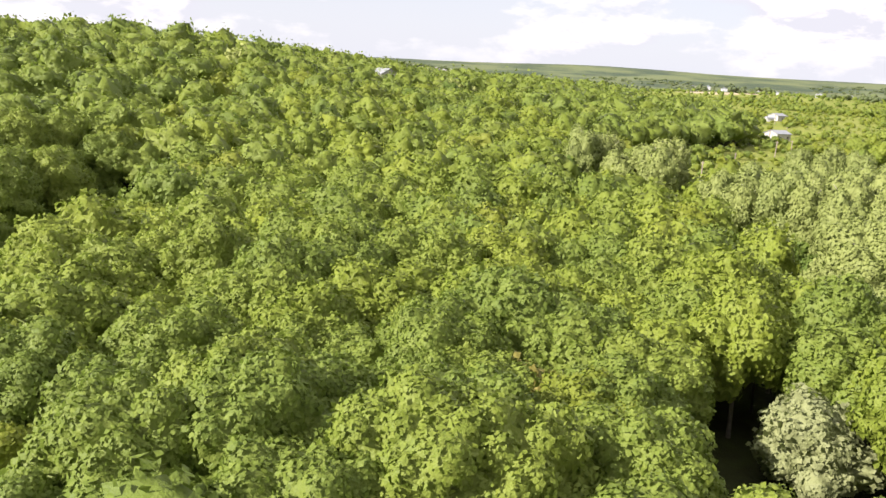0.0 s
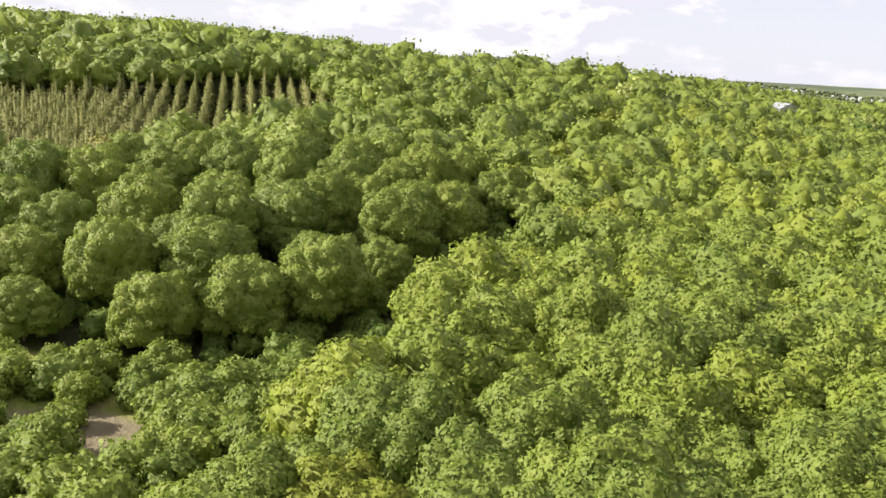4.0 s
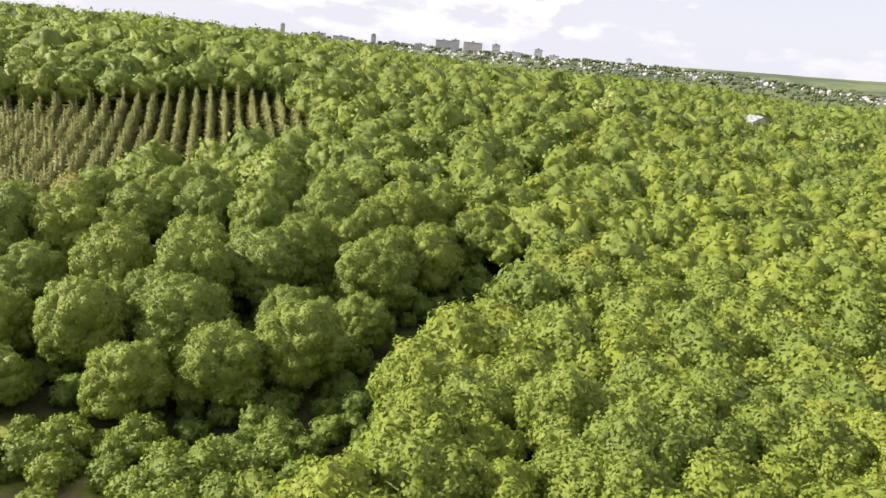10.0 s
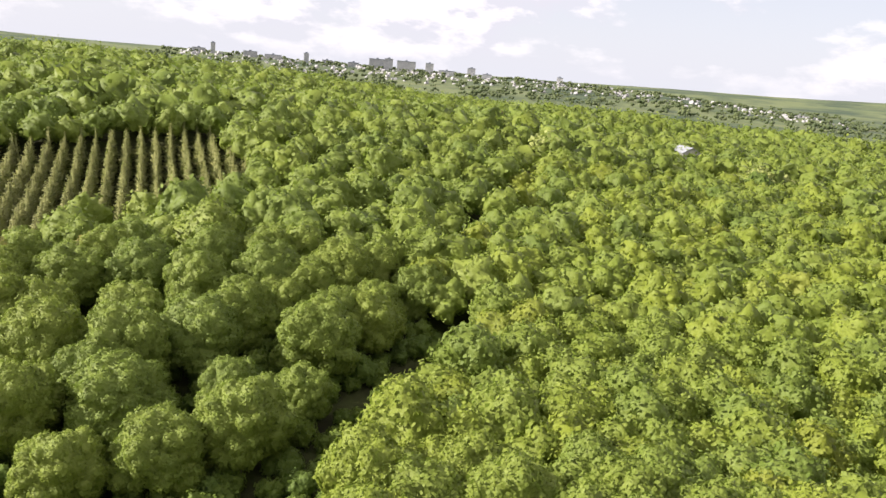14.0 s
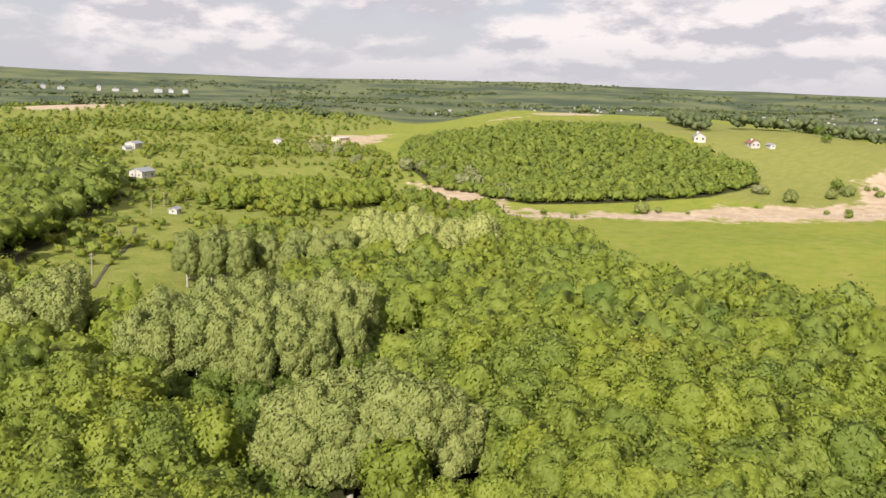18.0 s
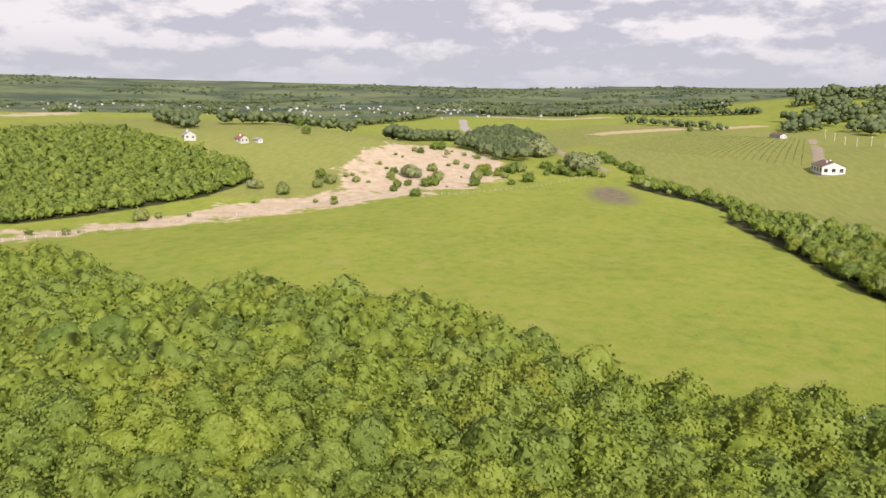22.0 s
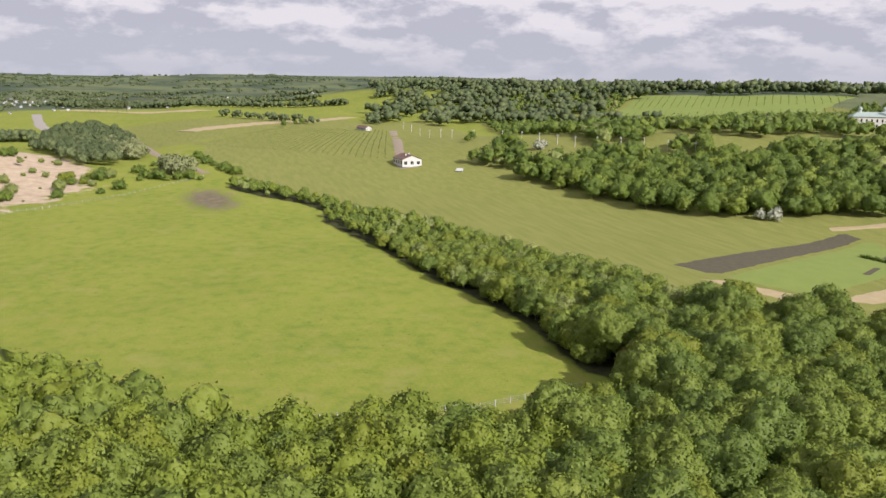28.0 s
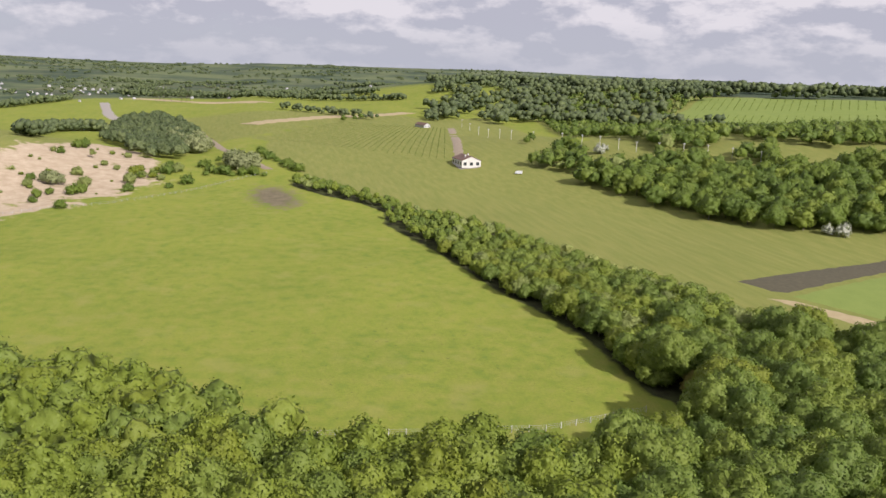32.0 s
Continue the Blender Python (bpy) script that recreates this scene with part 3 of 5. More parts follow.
def scatter(poly, step, holes=(), gap=0.0, seed=1, jitter=0.36):
    """Places on a jittered grid within an outline."""
    rs = np.random.RandomState(seed)
    p = np.array(poly)
    x, y = np.meshgrid(np.arange(p[:, 0].min(), p[:, 0].max(), step), np.arange(p[:, 1].min(), p[:, 1].max(), step * 0.87))
    x = x + (np.arange(x.shape[0]) % 2)[:, None] * step / 2
    x, y = x + rs.uniform(-jitter, jitter, x.shape) * step, y + rs.uniform(-jitter, jitter, x.shape) * step
    ok = inside(poly, x, y) > gap
    for h in holes:
        ok &= inside(h, x, y) < 0
    return np.stack([x[ok], y[ok]], -1)


def joined(name, templates, places, sizes, mat, label, category, rs, squash=(0.85, 1.15)):
    """Many plants in one mesh, for what nobody could count."""
    if not len(places):
        return None
    vs, ts, qs, ns, tint, dark, n = [], [], [], [], [], [], 0
    hz = terrain(places[:, 0], places[:, 1])
    for (x, y), z, s in zip(places, hz, sizes):
        v, t, q, inner, nrm = templates[rs.randint(len(templates))]
        a = rs.uniform(0, 2 * math.pi)
        c, d = math.cos(a) * s, math.sin(a) * s
        m = np.array([[c, -d, 0], [d, c, 0], [0, 0, s * rs.uniform(*squash)]])
        vs.append(v @ m.T + (x, y, z)), ts.append(t + n), qs.append(q + n), dark.append(np.arange(len(t)) < inner)
        if nrm is not None:
            ns.append(nrm @ np.array([[c, d, 0], [-d, c, 0], [0, 0, s]]) / s)
        tint.append(np.full(len(v), rs.uniform()))
        n += len(v)
    tq = [a for a in (np.concatenate(ts), np.concatenate(qs)) if len(a)]
    dark = np.concatenate([np.concatenate(dark), np.zeros(sum(len(a) for a in qs), bool)])
    ob = new(name, mesh_of(name, np.concatenate(vs), tq, mat, True, np.concatenate(tint), dark, np.concatenate(ns) if ns else None))
    return tagged(ob, label, category, kind="stuff")


def tree_kind(seed, height, spread, mat, bark, label, base=0.32, shape="broad", r=0.2, detail=1.0, name="tree", low=0.3, bough=0.95, level=4, boughs=110, leaves=7200, leaf=0.19):
    """A tree thing with trunk and crown; built once, then copied."""
    v, t, q, inner, nrm = crown(seed, height, spread, base, int(9 * detail), level, int(boughs * detail), bough, shape, int(leaves * detail), leaf)
    root = new(name)
    tv, tf = trunk_arrays(seed, height, r, 5, 0.4, low)
    trunk = new("trunk", mesh_of("trunk", tv, tf, bark, True))
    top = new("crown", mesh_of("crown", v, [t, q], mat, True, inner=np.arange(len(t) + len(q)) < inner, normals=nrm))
    trunk.parent = top.parent = root
    return tagged(root, label, "tree")


PLACED = set()


def stand(kinds, places, sizes, rs, group):
    """Copies of tree kinds at the places; the first ones are the kinds themselves."""
    for (x, y), s in zip(places, sizes):
        ob = kinds[rs.randint(len(kinds))]
        m = Matrix.LocRotScale((x, y, gz(x, y) - 0.05), Euler((0, 0, rs.uniform(0, 6.283))), (s, s, s * rs.uniform(0.9, 1.1)))
        if ob.name in PLACED:
            c = copy_thing(ob, m)
            c.matrix_basis = m
        else:
            PLACED.add(ob.name)
            c = ob
            c.matrix_basis = m
        tagged(c, group=group)


LANE_GLADE = [(-84, 50), (-62, 46), (-50, 50), (-48, 60), (-58, 66), (-84, 64)]
LANE = [(-59, 48), (-45, 48), (-46, 130), (-47, 142), (-49, 142), (-56, 120)]
GAP = [(36, 82), (44, 84), (54, 104), (84, 116), (100, 136), (98, 146), (60, 143), (44, 140), (48, 118), (38, 92)]
HOLLOW = [(-23, 59), (-18, 58), (-18, 64), (-23, 65)]
MID = [crown(s, 13.0, 5.2, 0.2, 11, 3, 60, 1.0, leaves=1000, leaf=0.35) for s in range(20, 26)]
FAR = [crown(s, 13.0, 5.3, 0.2, 9, 3, 30, 1.3, leaves=240, leaf=0.44) for s in range(30, 38)]
DOT = [crown(s, 12.0, 5.4, 0.08, 7, 2, 16, 1.7, leaves=80, leaf=0.6) for s in range(40, 48)]
THICKET = [blobs(np.random.RandomState(s), np.random.RandomState(s + 9).uniform((-5, -5, 2.5), (5, 5, 6.5), (6, 3)), np.random.RandomState(s + 19).uniform(2.4, 4.2, 6), 0.25, 0, 0.3) for s in range(140, 146)]
SHRUB = [crown(s, 9.0, 5.4, 0.0, 6, 2, 14, 1.7, leaves=46, leaf=0.66) for s in range(80, 86)]

main = scatter(WOOD_MAIN, 7.6, (LANE, GAP, HOLLOW), 2.0, 1, 0.27)
r = np.hypot(main[:, 0], main[:, 1])
az = np.degrees(np.arctan2(-main[:, 0], main[:, 1]))
main = main[(r > 26) & ((az < 66) & (az > -152) | (r < 60))]
r = np.hypot(main[:, 0], main[:, 1])
az = np.degrees(np.arctan2(-main[:, 0], main[:, 1]))
left = scatter(WOOD_LEFT, 9.0, (PINES, LANE_GLADE, LANE), 1.5, 2)
left = left[(np.degrees(np.arctan2(-left[:, 0], left[:, 1])) < 59)]
r_left = np.hypot(left[:, 0], left[:, 1])
rp = np.random.RandomState(91)
POPLAR_GROUND = [(50, 152), (56, 139), (70, 128), (84, 126), (97, 138), (97, 157), (82, 168), (62, 165)]
poplar_spots = [(x, y, rp.uniform(0.95, 1.22)) for x, y in scatter(POPLAR_GROUND, 6.6, (), 0.0, 92, 0.25)]
poplar_spots += [(98, 222, 1.03), (105, 218, 1.15), (112, 216, 1.15), (119, 213, 1.03), (101, 213, 1.03), (108, 210, 1.09), (95, 216, 0.98), (126, 207, 1.09), (132, 204, 1.15), (128, 198, 1.09), (137, 199, 1.03), (134, 219, 0.92), (121, 203, 1.03),
                 (44, 178, 1.21), (51, 181, 1.21), (38, 172, 1.15), (45, 170, 1.15), (31, 180, 1.15), (37, 183, 1.09), (94, 126, 0.5), (104, 130, 0.5)]
PALE_GROUND = [(141, 204), (150, 188), (164, 176), (178, 170), (186, 178), (176, 196), (162, 206), (150, 210)]
pale_spots = [(x, y, rp.uniform(1.0, 1.25)) for x, y in scatter(PALE_GROUND, 6.4, (), 0.0, 93, 0.28)] + [(168, 212, 0.85), (178, 216, 0.8), (188, 212, 0.75)]
willow_spots = [(53, 97, 1.1), (58, 92, 1.2), (64, 88, 1.2), (70, 85, 1.05), (60, 99, 1.15), (67, 94, 1.2)]
special = np.array([(x, y) for x, y, _ in poplar_spots + pale_spots + willow_spots] + [(47, 80), (53, 77), (60, 73), (67, 72), (45, 87), (30, 58), (27, 51), (24, 45), (32, 50), (21, 55), (18, 49)])


def clear_of(p, spots, d):
    return np.min(np.hypot(p[:, None, 0] - spots[None, :, 0], p[:, None, 1] - spots[None, :, 1]), 1) > d


edge_trees = np.array([(139, -7), (138, -15), (138, -23), (139, -31), (150, 9), (168, 22), (183, 42), (191, 56), (-53, 143), (-50, 150), (-57, 156), (-58, 147)])
main = np.concatenate([main[clear_of(main, np.concatenate([special, edge_trees]), 6.0)], edge_trees])
r = np.hypot(main[:, 0], main[:, 1])
az = np.degrees(np.arctan2(-main[:, 0], main[:, 1]))
front = (az < 62) & (az > -140) & (r > 33)
order = np.argsort(np.where(front, r, 1e6))
near, second, rest = main[order[:85]], main[order[85:240]], main[order[240:]]
order = np.argsort(np.where((left[:, 1] < 150), r_left, 1e6))
OLD_OAKS = np.array([(-61, 90), (-78, 87), (-64, 115), (-95, 91), (-110, 111), (-70, 100), (-61, 126), (-79, 116), (-92, 106), (-75, 130), (-88, 79), (-75, 74), (-104, 84), (-60, 103), (-99, 74), (-90, 67)])
left = left[(left[:, 1] > 124) | (left[:, 0] < -112) | clear_of(left, OLD_OAKS, 8.0)]
r_left = np.hypot(left[:, 0], left[:, 1])
order = np.argsort(np.where((left[:, 1] < 150), r_left, 1e6))
near_left, rest_left = left[order[:34]], left[order[34:]]

OAKS = [tree_kind(s, 13.2, 5.4, LEAF, BARK, "broad-leaved tree with a dense green spring crown", name="oak_tree") for s in range(1, 6)]
BIG_OAKS = [tree_kind(s, 14.0, 6.3, LEAF, BARK, "broad-leaved tree with a dense green spring crown", 0.0, detail=1.3, name="oak_tree", bough=1.0, boughs=120, leaves=7600, leaf=0.205) for s in range(51, 55)]
YELLOWS = [tree_kind(s, 12.8, 5.0, LEAF_YELLOW, BARK, "broad-leaved tree with a yellow-green young crown", name="yellow_green_tree") for s in range(6, 8)]
SECOND = [tree_kind(s, 13.2, 5.3, LEAF_FRESH if s % 2 else LEAF, BARK, "broad-leaved tree with a dense green spring crown", name="oak_tree", leaves=3600, leaf=0.25) for s in range(71, 77)]
stand(SECOND, second, RS.uniform(0.86, 1.12, len(second)) * np.where((second[:, 0] > 100) & (second[:, 1] > -40), 1.1, 1.0), RS, "trees of the wood")
pick = RS.uniform(size=len(near)) < 0.09
stand(OAKS, near[~pick], RS.uniform(0.88, 1.1, (~pick).sum()), RS, "trees of the wood")
stand(BIG_OAKS, OLD_OAKS, [1.0, 1.08, 1.12, 1.0, 1.02, 0.72, 0.95, 0.95, 0.95, 1.0, 0.98, 0.85, 0.95, 0.70, 0.85, 0.7], RS, "old oaks beside the lane")
stand(BIG_OAKS, near_left, RS.uniform(0.82, 1.08, len(near_left)), RS, "trees of the wood")
stand(YELLOWS, near[pick], RS.uniform(0.85, 1.1, pick.sum()), RS, "yellow-green trees of the wood")
big_south = scatter(WOOD_MAIN, 10.2, (), 3.0, 14, 0.3)
big_south = big_south[(big_south[:, 1] < -58) & (big_south[:, 0] > 40)]
rest = rest[~((rest[:, 1] < -58))]
rr = np.hypot(rest[:, 0], rest[:, 1])
tone = RS.uniform(size=len(rest))
for lo, hi, mat, word in ((0.0, 0.46, LEAF, "green"), (0.46, 0.90, LEAF_FRESH, "fresh light-green"), (0.90, 0.97, LEAF_YELLOW, "yellow-green"), (0.97, 1.0, LEAF_DARK, "dark green")):
    here = (tone >= lo) & (tone < hi)
    for kinds, ok in ((MID, here & (rr < 150)), (FAR, here & (rr >= 150))):
        joined("wood_canopy", kinds, rest[ok], RS.uniform(0.90, 1.08, ok.sum()) * np.where((rest[ok, 0] > 100) & (rest[ok, 1] > -40), 1.1, 1.0), mat, "dense " + word + " canopy of the deciduous wood", "trees", RS)
SOUTH = [tree_kind(s_, 14.0, 6.6, m_, BARK, l_, 0.1, name=n_, bough=1.15, leaves=3400, leaf=0.28) for s_, m_, l_, n_ in (
    (201, LEAF_DARK, "large broad-leaved tree with a dark green crown", "broadleaf_tree"), (202, LEAF_DARK, "large broad-leaved tree with a dark green crown", "broadleaf_tree"),
    (203, LEAF, "large broad-leaved tree with a green crown", "broadleaf_tree"), (204, LEAF, "large broad-leaved tree with a green crown", "broadleaf_tree"), (205, LEAF_YELLOW, "large tree with a yellow-green crown", "yellow_green_tree"))]
stand(SOUTH, big_south, RS.uniform(0.85, 1.2, len(big_south)), RS, "trees of the southern wood")
rr = np.hypot(rest_left[:, 0], rest_left[:, 1])
joined("hillside_wood", MID, rest_left[rr < 170], RS.uniform(0.9, 1.15, (rr < 170).sum()), LEAF, "green deciduous wood on the hillside", "trees", RS)
belt = (rr >= 170) & (rr < 270)
joined("hillside_wood", FAR, rest_left[belt], RS.uniform(0.9, 1.2, belt.sum()), LEAF, "green deciduous wood on the hillside", "trees", RS)
belt = (rr >= 270) & (rr < 620)
joined("hillside_wood", DOT, rest_left[belt], RS.uniform(1.0, 1.3, belt.sum()), LEAF, "green deciduous wood on the hillside", "trees", RS)

POPLARS = [tree_kind(s, 17.0, 4.4, LEAF_GREY, PALE_BARK, "tall grey-green poplar with pale limbs", 0.05, "poplar", 0.28, 1.5, "poplar", 0.12, boughs=90, bough=0.95, leaves=2700, leaf=0.23) for s in range(11, 14)]
PALES = [tree_kind(s, 17.5, 4.8, LEAF_PALE, PALE_BARK, "pale budding poplar at the edge of the meadow", 0.10, "poplar", 0.25, 1.3, "pale_poplar", 0.15, boughs=80, bough=0.95, leaves=2300, leaf=0.26) for s in range(14, 16)]
stand(POPLARS, [(x, y) for x, y, _ in poplar_spots], [s for _, _, s in poplar_spots], RS, "poplars")
stand(PALES, [(x, y) for x, y, _ in pale_spots], [s for _, _, s in pale_spots], RS, "pale poplars")
WILLOWS = [tree_kind(s, 12.5, 4.6, LEAF_GREY, PALE_BARK, "large grey-green willow with a rounded crown", 0.12, "broad", 0.3, 1.5, "willow") for s in (16, 17)]
stand(WILLOWS, [(x, y) for x, y, _ in willow_spots], [s * 1.22 for _, _, s in willow_spots], RS, "willows")
SILVER = [tree_kind(18, 7.0, 3.2, LEAF_SILVER, PALE_BARK, "small silver-leaved willow bush", 0.05, "broad", 0.15, 1.2, "silver_willow", bough=0.6, boughs=60, leaves=1900, leaf=0.19)]
stand(SILVER, [(30, 58)], [1.3], RS, "silver willow")

# hedge, woods further off
hedge = scatter(HEDGE, 6.0, (), 2.0, 4)
big = np.hypot(hedge[:, 0] - 210, hedge[:, 1] + 110)
size = RS.uniform(0.42, 0.80, len(hedge)) * np.where(big < 75, 1.15, np.where(hedge[:, 0] > 390, 0.70, 0.82))
HEDGE_TREES = [tree_kind(s_, 12.5, 6.0, m_, BARK, l_, 0.02, name=n_, level=3, bough=1.3, boughs=55, leaves=1100, leaf=0.38) for s_, m_, l_, n_ in (
    (211, LEAF, "green hedgerow tree with foliage to the ground", "hedge_tree"), (212, LEAF, "green hedgerow tree with foliage to the ground", "hedge_tree"), (213, LEAF_FRESH, "light green hedgerow tree with dense foliage", "hedge_tree"),
    (214, LEAF_DARK, "dark green hedgerow tree with dense foliage", "hedge_tree"), (215, LEAF_GREY, "grey-green willow grown into the hedgerow", "hedge_tree"), (216, LEAF_YELLOW, "yellow-green hedgerow tree with young leaves", "hedge_tree"))]
close = hedge[:, 0] < 345
stand(HEDGE_TREES, hedge[close], size[close], RS, "hedgerow trees")
mixed = RS.uniform(size=len(hedge))
for lo, hi, mat, word in ((0.0, 0.55, LEAF, "green"), (0.55, 0.70, LEAF_FRESH, "light green"), (0.70, 0.86, LEAF_DARK, "dark green"), (0.86, 1.0, LEAF_GREY, "grey-green")):
    here = (mixed >= lo) & (mixed < hi) & ~close
    joined("hedgerow", FAR, hedge[here], size[here], mat, "overgrown hedgerow of " + word + " trees and bushes", "hedge", RS)
ORCHARD = [(905, -465), (745, -540), (685, -635), (850, -800), (1045, -590)]
E_GLADES = [[(545, -222), (640, -244), (760, -256), (640, -280), (565, -286), (522, -262)], [(470, -300), (500, -296), (492, -322), (462, -322)], [(470, -450), (548, -480), (556, -556), (492, -556), (440, -490)],
            [(640, -290), (720, -300), (700, -330), (640, -326)], [(560, -330), (600, -336), (590, -362), (556, -356)], ORCHARD]
east = scatter(WOOD_EAST, 9.4, E_GLADES, 2.0, 5, 0.45)
open_e = np.array([noise.noise(Vector((x / 45, y / 45, 5.3))) for x, y in east])
east = east[(open_e > -0.30) | (np.hypot(*(east - (400, -270)).T) < 90)]
near_e = np.hypot(*(east - (400, -270)).T) < 105
EDGE_TREES = [tree_kind(s_, 12.5, 6.0, m_, BARK, l_, 0.05, name="wood_edge_tree", level=3, bough=1.5, boughs=40, leaves=380, leaf=0.5) for s_, m_, l_ in (
    (221, LEAF_DARK, "dark green tree at the edge of the far wood"), (222, LEAF_DARK, "dark green tree at the edge of the far wood"), (223, LEAF_DARK, "dark green tree at the edge of the far wood"), (224, LEAF, "green tree at the edge of the far wood"))]
stand(EDGE_TREES, east[near_e], RS.uniform(0.7, 1.25, near_e.sum()), RS, "trees at the edge of the far wood")
east = east[~near_e]
tone = RS.uniform(size=len(east))
deep = np.clip(1.12 - 0.0009 * np.hypot(east[:, 0] - 400, east[:, 1] + 270), 0.62, 1.1)
for lo, hi, mat, word in ((0.0, 0.80, LEAF_DARK, "dark"), (0.80, 0.94, LEAF, "green"), (0.94, 1.0, LEAF_GREY, "grey-green")):
    here = (tone >= lo) & (tone < hi)
    for kinds, ok in ((DOT, here),):
        joined("far_wood", kinds, east[ok], RS.uniform(0.7, 1.25, ok.sum()) * deep[ok], mat, word + " mixed wood on the opposite hillside", "trees", RS)
hill = scatter(WOOD_HILL, 5.8, (), 1.0, 6)
joined("hill_wood", SHRUB, hill, RS.uniform(0.60, 0.85, len(hill)), LEAF, "young green wood on the knoll", "trees", RS)
scrubs = scatter(SCRUB, 6.2, (), 2.0, 8, 0.45)
lush = np.array([noise.noise(Vector((x / 34, y / 34, 0.3))) for x, y in scrubs])
keep = (RS.uniform(size=len(scrubs)) < 0.58 + lush) & (inside([(66, 214), (98, 208), (112, 246), (96, 262), (84, 240)], scrubs[:, 0], scrubs[:, 1]) < 0)
keep &= clear_of(scrubs, np.array([(181, 442), (178, 430), (172, 420), (227, 559), (216, 545), (139, 315), (134, 308), (357, 583)]), 10.0)
scrubs, lush = scrubs[keep], lush[keep]
half = RS.uniform(size=len(scrubs)) < 0.45
size = RS.uniform(0.14, 0.40, len(scrubs)) + np.clip(lush, 0, 1) * 0.7
joined("scrub", SHRUB, scrubs[half], size[half], LEAF_YELLOW, "yellow-green bushes scattered over the rough slope", "bushes", RS)
joined("scrub", SHRUB, scrubs[~half], size[~half], LEAF, "green bushes scattered over the rough slope", "bushes", RS)
upper = scatter(UPPER, 15.0, SAND[4:5], 4.0, 9, 0.48)
upper = upper[RS.uniform(size=len(upper)) < 0.75]
joined("scrub", SHRUB, upper, RS.uniform(0.22, 0.6, len(upper)), LEAF, "green bushes scattered over the upper slope", "bushes", RS)
copse = scatter([(162, 322), (198, 306), (268, 326), (296, 372), (236, 384), (180, 352)], 7.5, (), 0.0, 10, 0.4)
joined("copse", FAR, copse, RS.uniform(0.5, 0.8, len(copse)), LEAF_FRESH, "fresh green copse between the small meadow and the scrub", "trees", RS)
north = scatter([(-300, 540), (-40, 575), (110, 505), (150, 640), (60, 900), (-150, 1150), (-520, 900)], 18, (), 0, 41)
joined("northern_wood", SHRUB, north, RS.uniform(1.3, 1.9, len(north)), LEAF, "green wood beyond the hilltop", "trees", RS)


def pine_arrays(seed):
    """A young pine: whorls of upswept needle boughs round a slim cone, ragged at the edge and narrow at the tip."""
    rs = np.random.RandomState(seed)
    cone_v, cone_f, sides = [(0, 0, 9.6)], [], 6
    for i in range(sides):
        a_ = i * 2 * math.pi / sides
        cone_v.append((math.cos(a_) * 1.15, math.sin(a_) * 1.15, 0.8))
        cone_f.append((0, 1 + i, 1 + (i + 1) % sides))
    m = 120
    h = 0.5 + 9.3 * rs.uniform(0, 1, m) ** 1.25
    r = (2.15 * (1 - h / 10.4) ** 0.8 + 0.12) * rs.uniform(0.75, 1.2, m)
    a_ = rs.uniform(0, 2 * math.pi, m)
    way = np.stack([np.cos(a_), np.sin(a_), rs.uniform(-0.1, 0.7, m)], -1)
    side = np.stack([-np.sin(a_), np.cos(a_), rs.uniform(-0.4, 0.4, m)], -1) * (0.20 + 0.22 * (1 - h / 10.4))[:, None]
    root_ = np.stack([np.cos(a_) * r * 0.35, np.sin(a_) * r * 0.35, h - 0.15], -1)
    tip = root_ + way * (r * 0.75)[:, None]
    mid_ = root_ * 0.4 + tip * 0.6 + (0, 0, 0.12)
    quad = np.stack([root_, mid_ - side, tip, mid_ + side], 1).reshape(-1, 3)
    v, t, q = together([(np.array(cone_v, float), np.array(cone_f))], (quad, np.arange(m * 4).reshape(-1, 4)))
    up_n = np.stack([np.cos(a_), np.sin(a_), np.full(m, 0.55)], -1) + rs.normal(scale=0.25, size=(m, 3))
    nv = np.concatenate([np.array(cone_v, float) * (1, 1, 0) + (0, 0, 0.4), np.repeat(up_n, 4, 0)])
    return v, t, q, 0, nv / np.linalg.norm(nv, axis=1)[:, None]


PINE = [pine_arrays(s) for s in range(60, 65)]
c, s = math.cos(radians(40)), math.sin(radians(40))
rows_xy = np.array([(-160 + c * i * 3.8 - s * j * 2.6, 170 + s * i * 3.8 + c * j * 2.6) for i in range(-32, 33) for j in range(-56, 57)])
rows_xy = rows_xy + RS.uniform(-0.3, 0.3, rows_xy.shape)
rows_xy = rows_xy[inside(PINES, rows_xy[:, 0], rows_xy[:, 1]) > 1]
joined("pine_plantation", PINE, rows_xy, RS.uniform(0.72, 0.95, len(rows_xy)), NEEDLE, "olive-green young pines planted in close rows", "trees", RS)

# ---- things ----


def part(name, bm, mat, parent, label=""):
    """One bmesh as one mesh object under a thing or under a part."""
    me = bpy.data.meshes.new(name)
    bm.to_mesh(me)
    bm.free()
    me.materials.append(mat)
    ob = new(name, me)
    ob.parent = parent
    return tagged(ob, label)


def boxes(*dims):
    """A bmesh of boxes, each (x0, x1, y0, y1, z0, z1)."""
    bm = bmesh.new()
    for x0, x1, y0, y1, z0, z1 in dims:
        m = Matrix.LocRotScale(((x0 + x1) / 2, (y0 + y1) / 2, (z0 + z1) / 2), None, (x1 - x0, y1 - y0, z1 - z0))
        bmesh.ops.create_cube(bm, size=1.0, matrix=m)
    return bm


def solid(points, faces):
    bm = bmesh.new()
    v = [bm.verts.new(p) for p in points]
    for f in faces:
        bm.faces.new([v[i] for i in f])
    bmesh.ops.recalc_face_normals(bm, faces=bm.faces)
    return bm


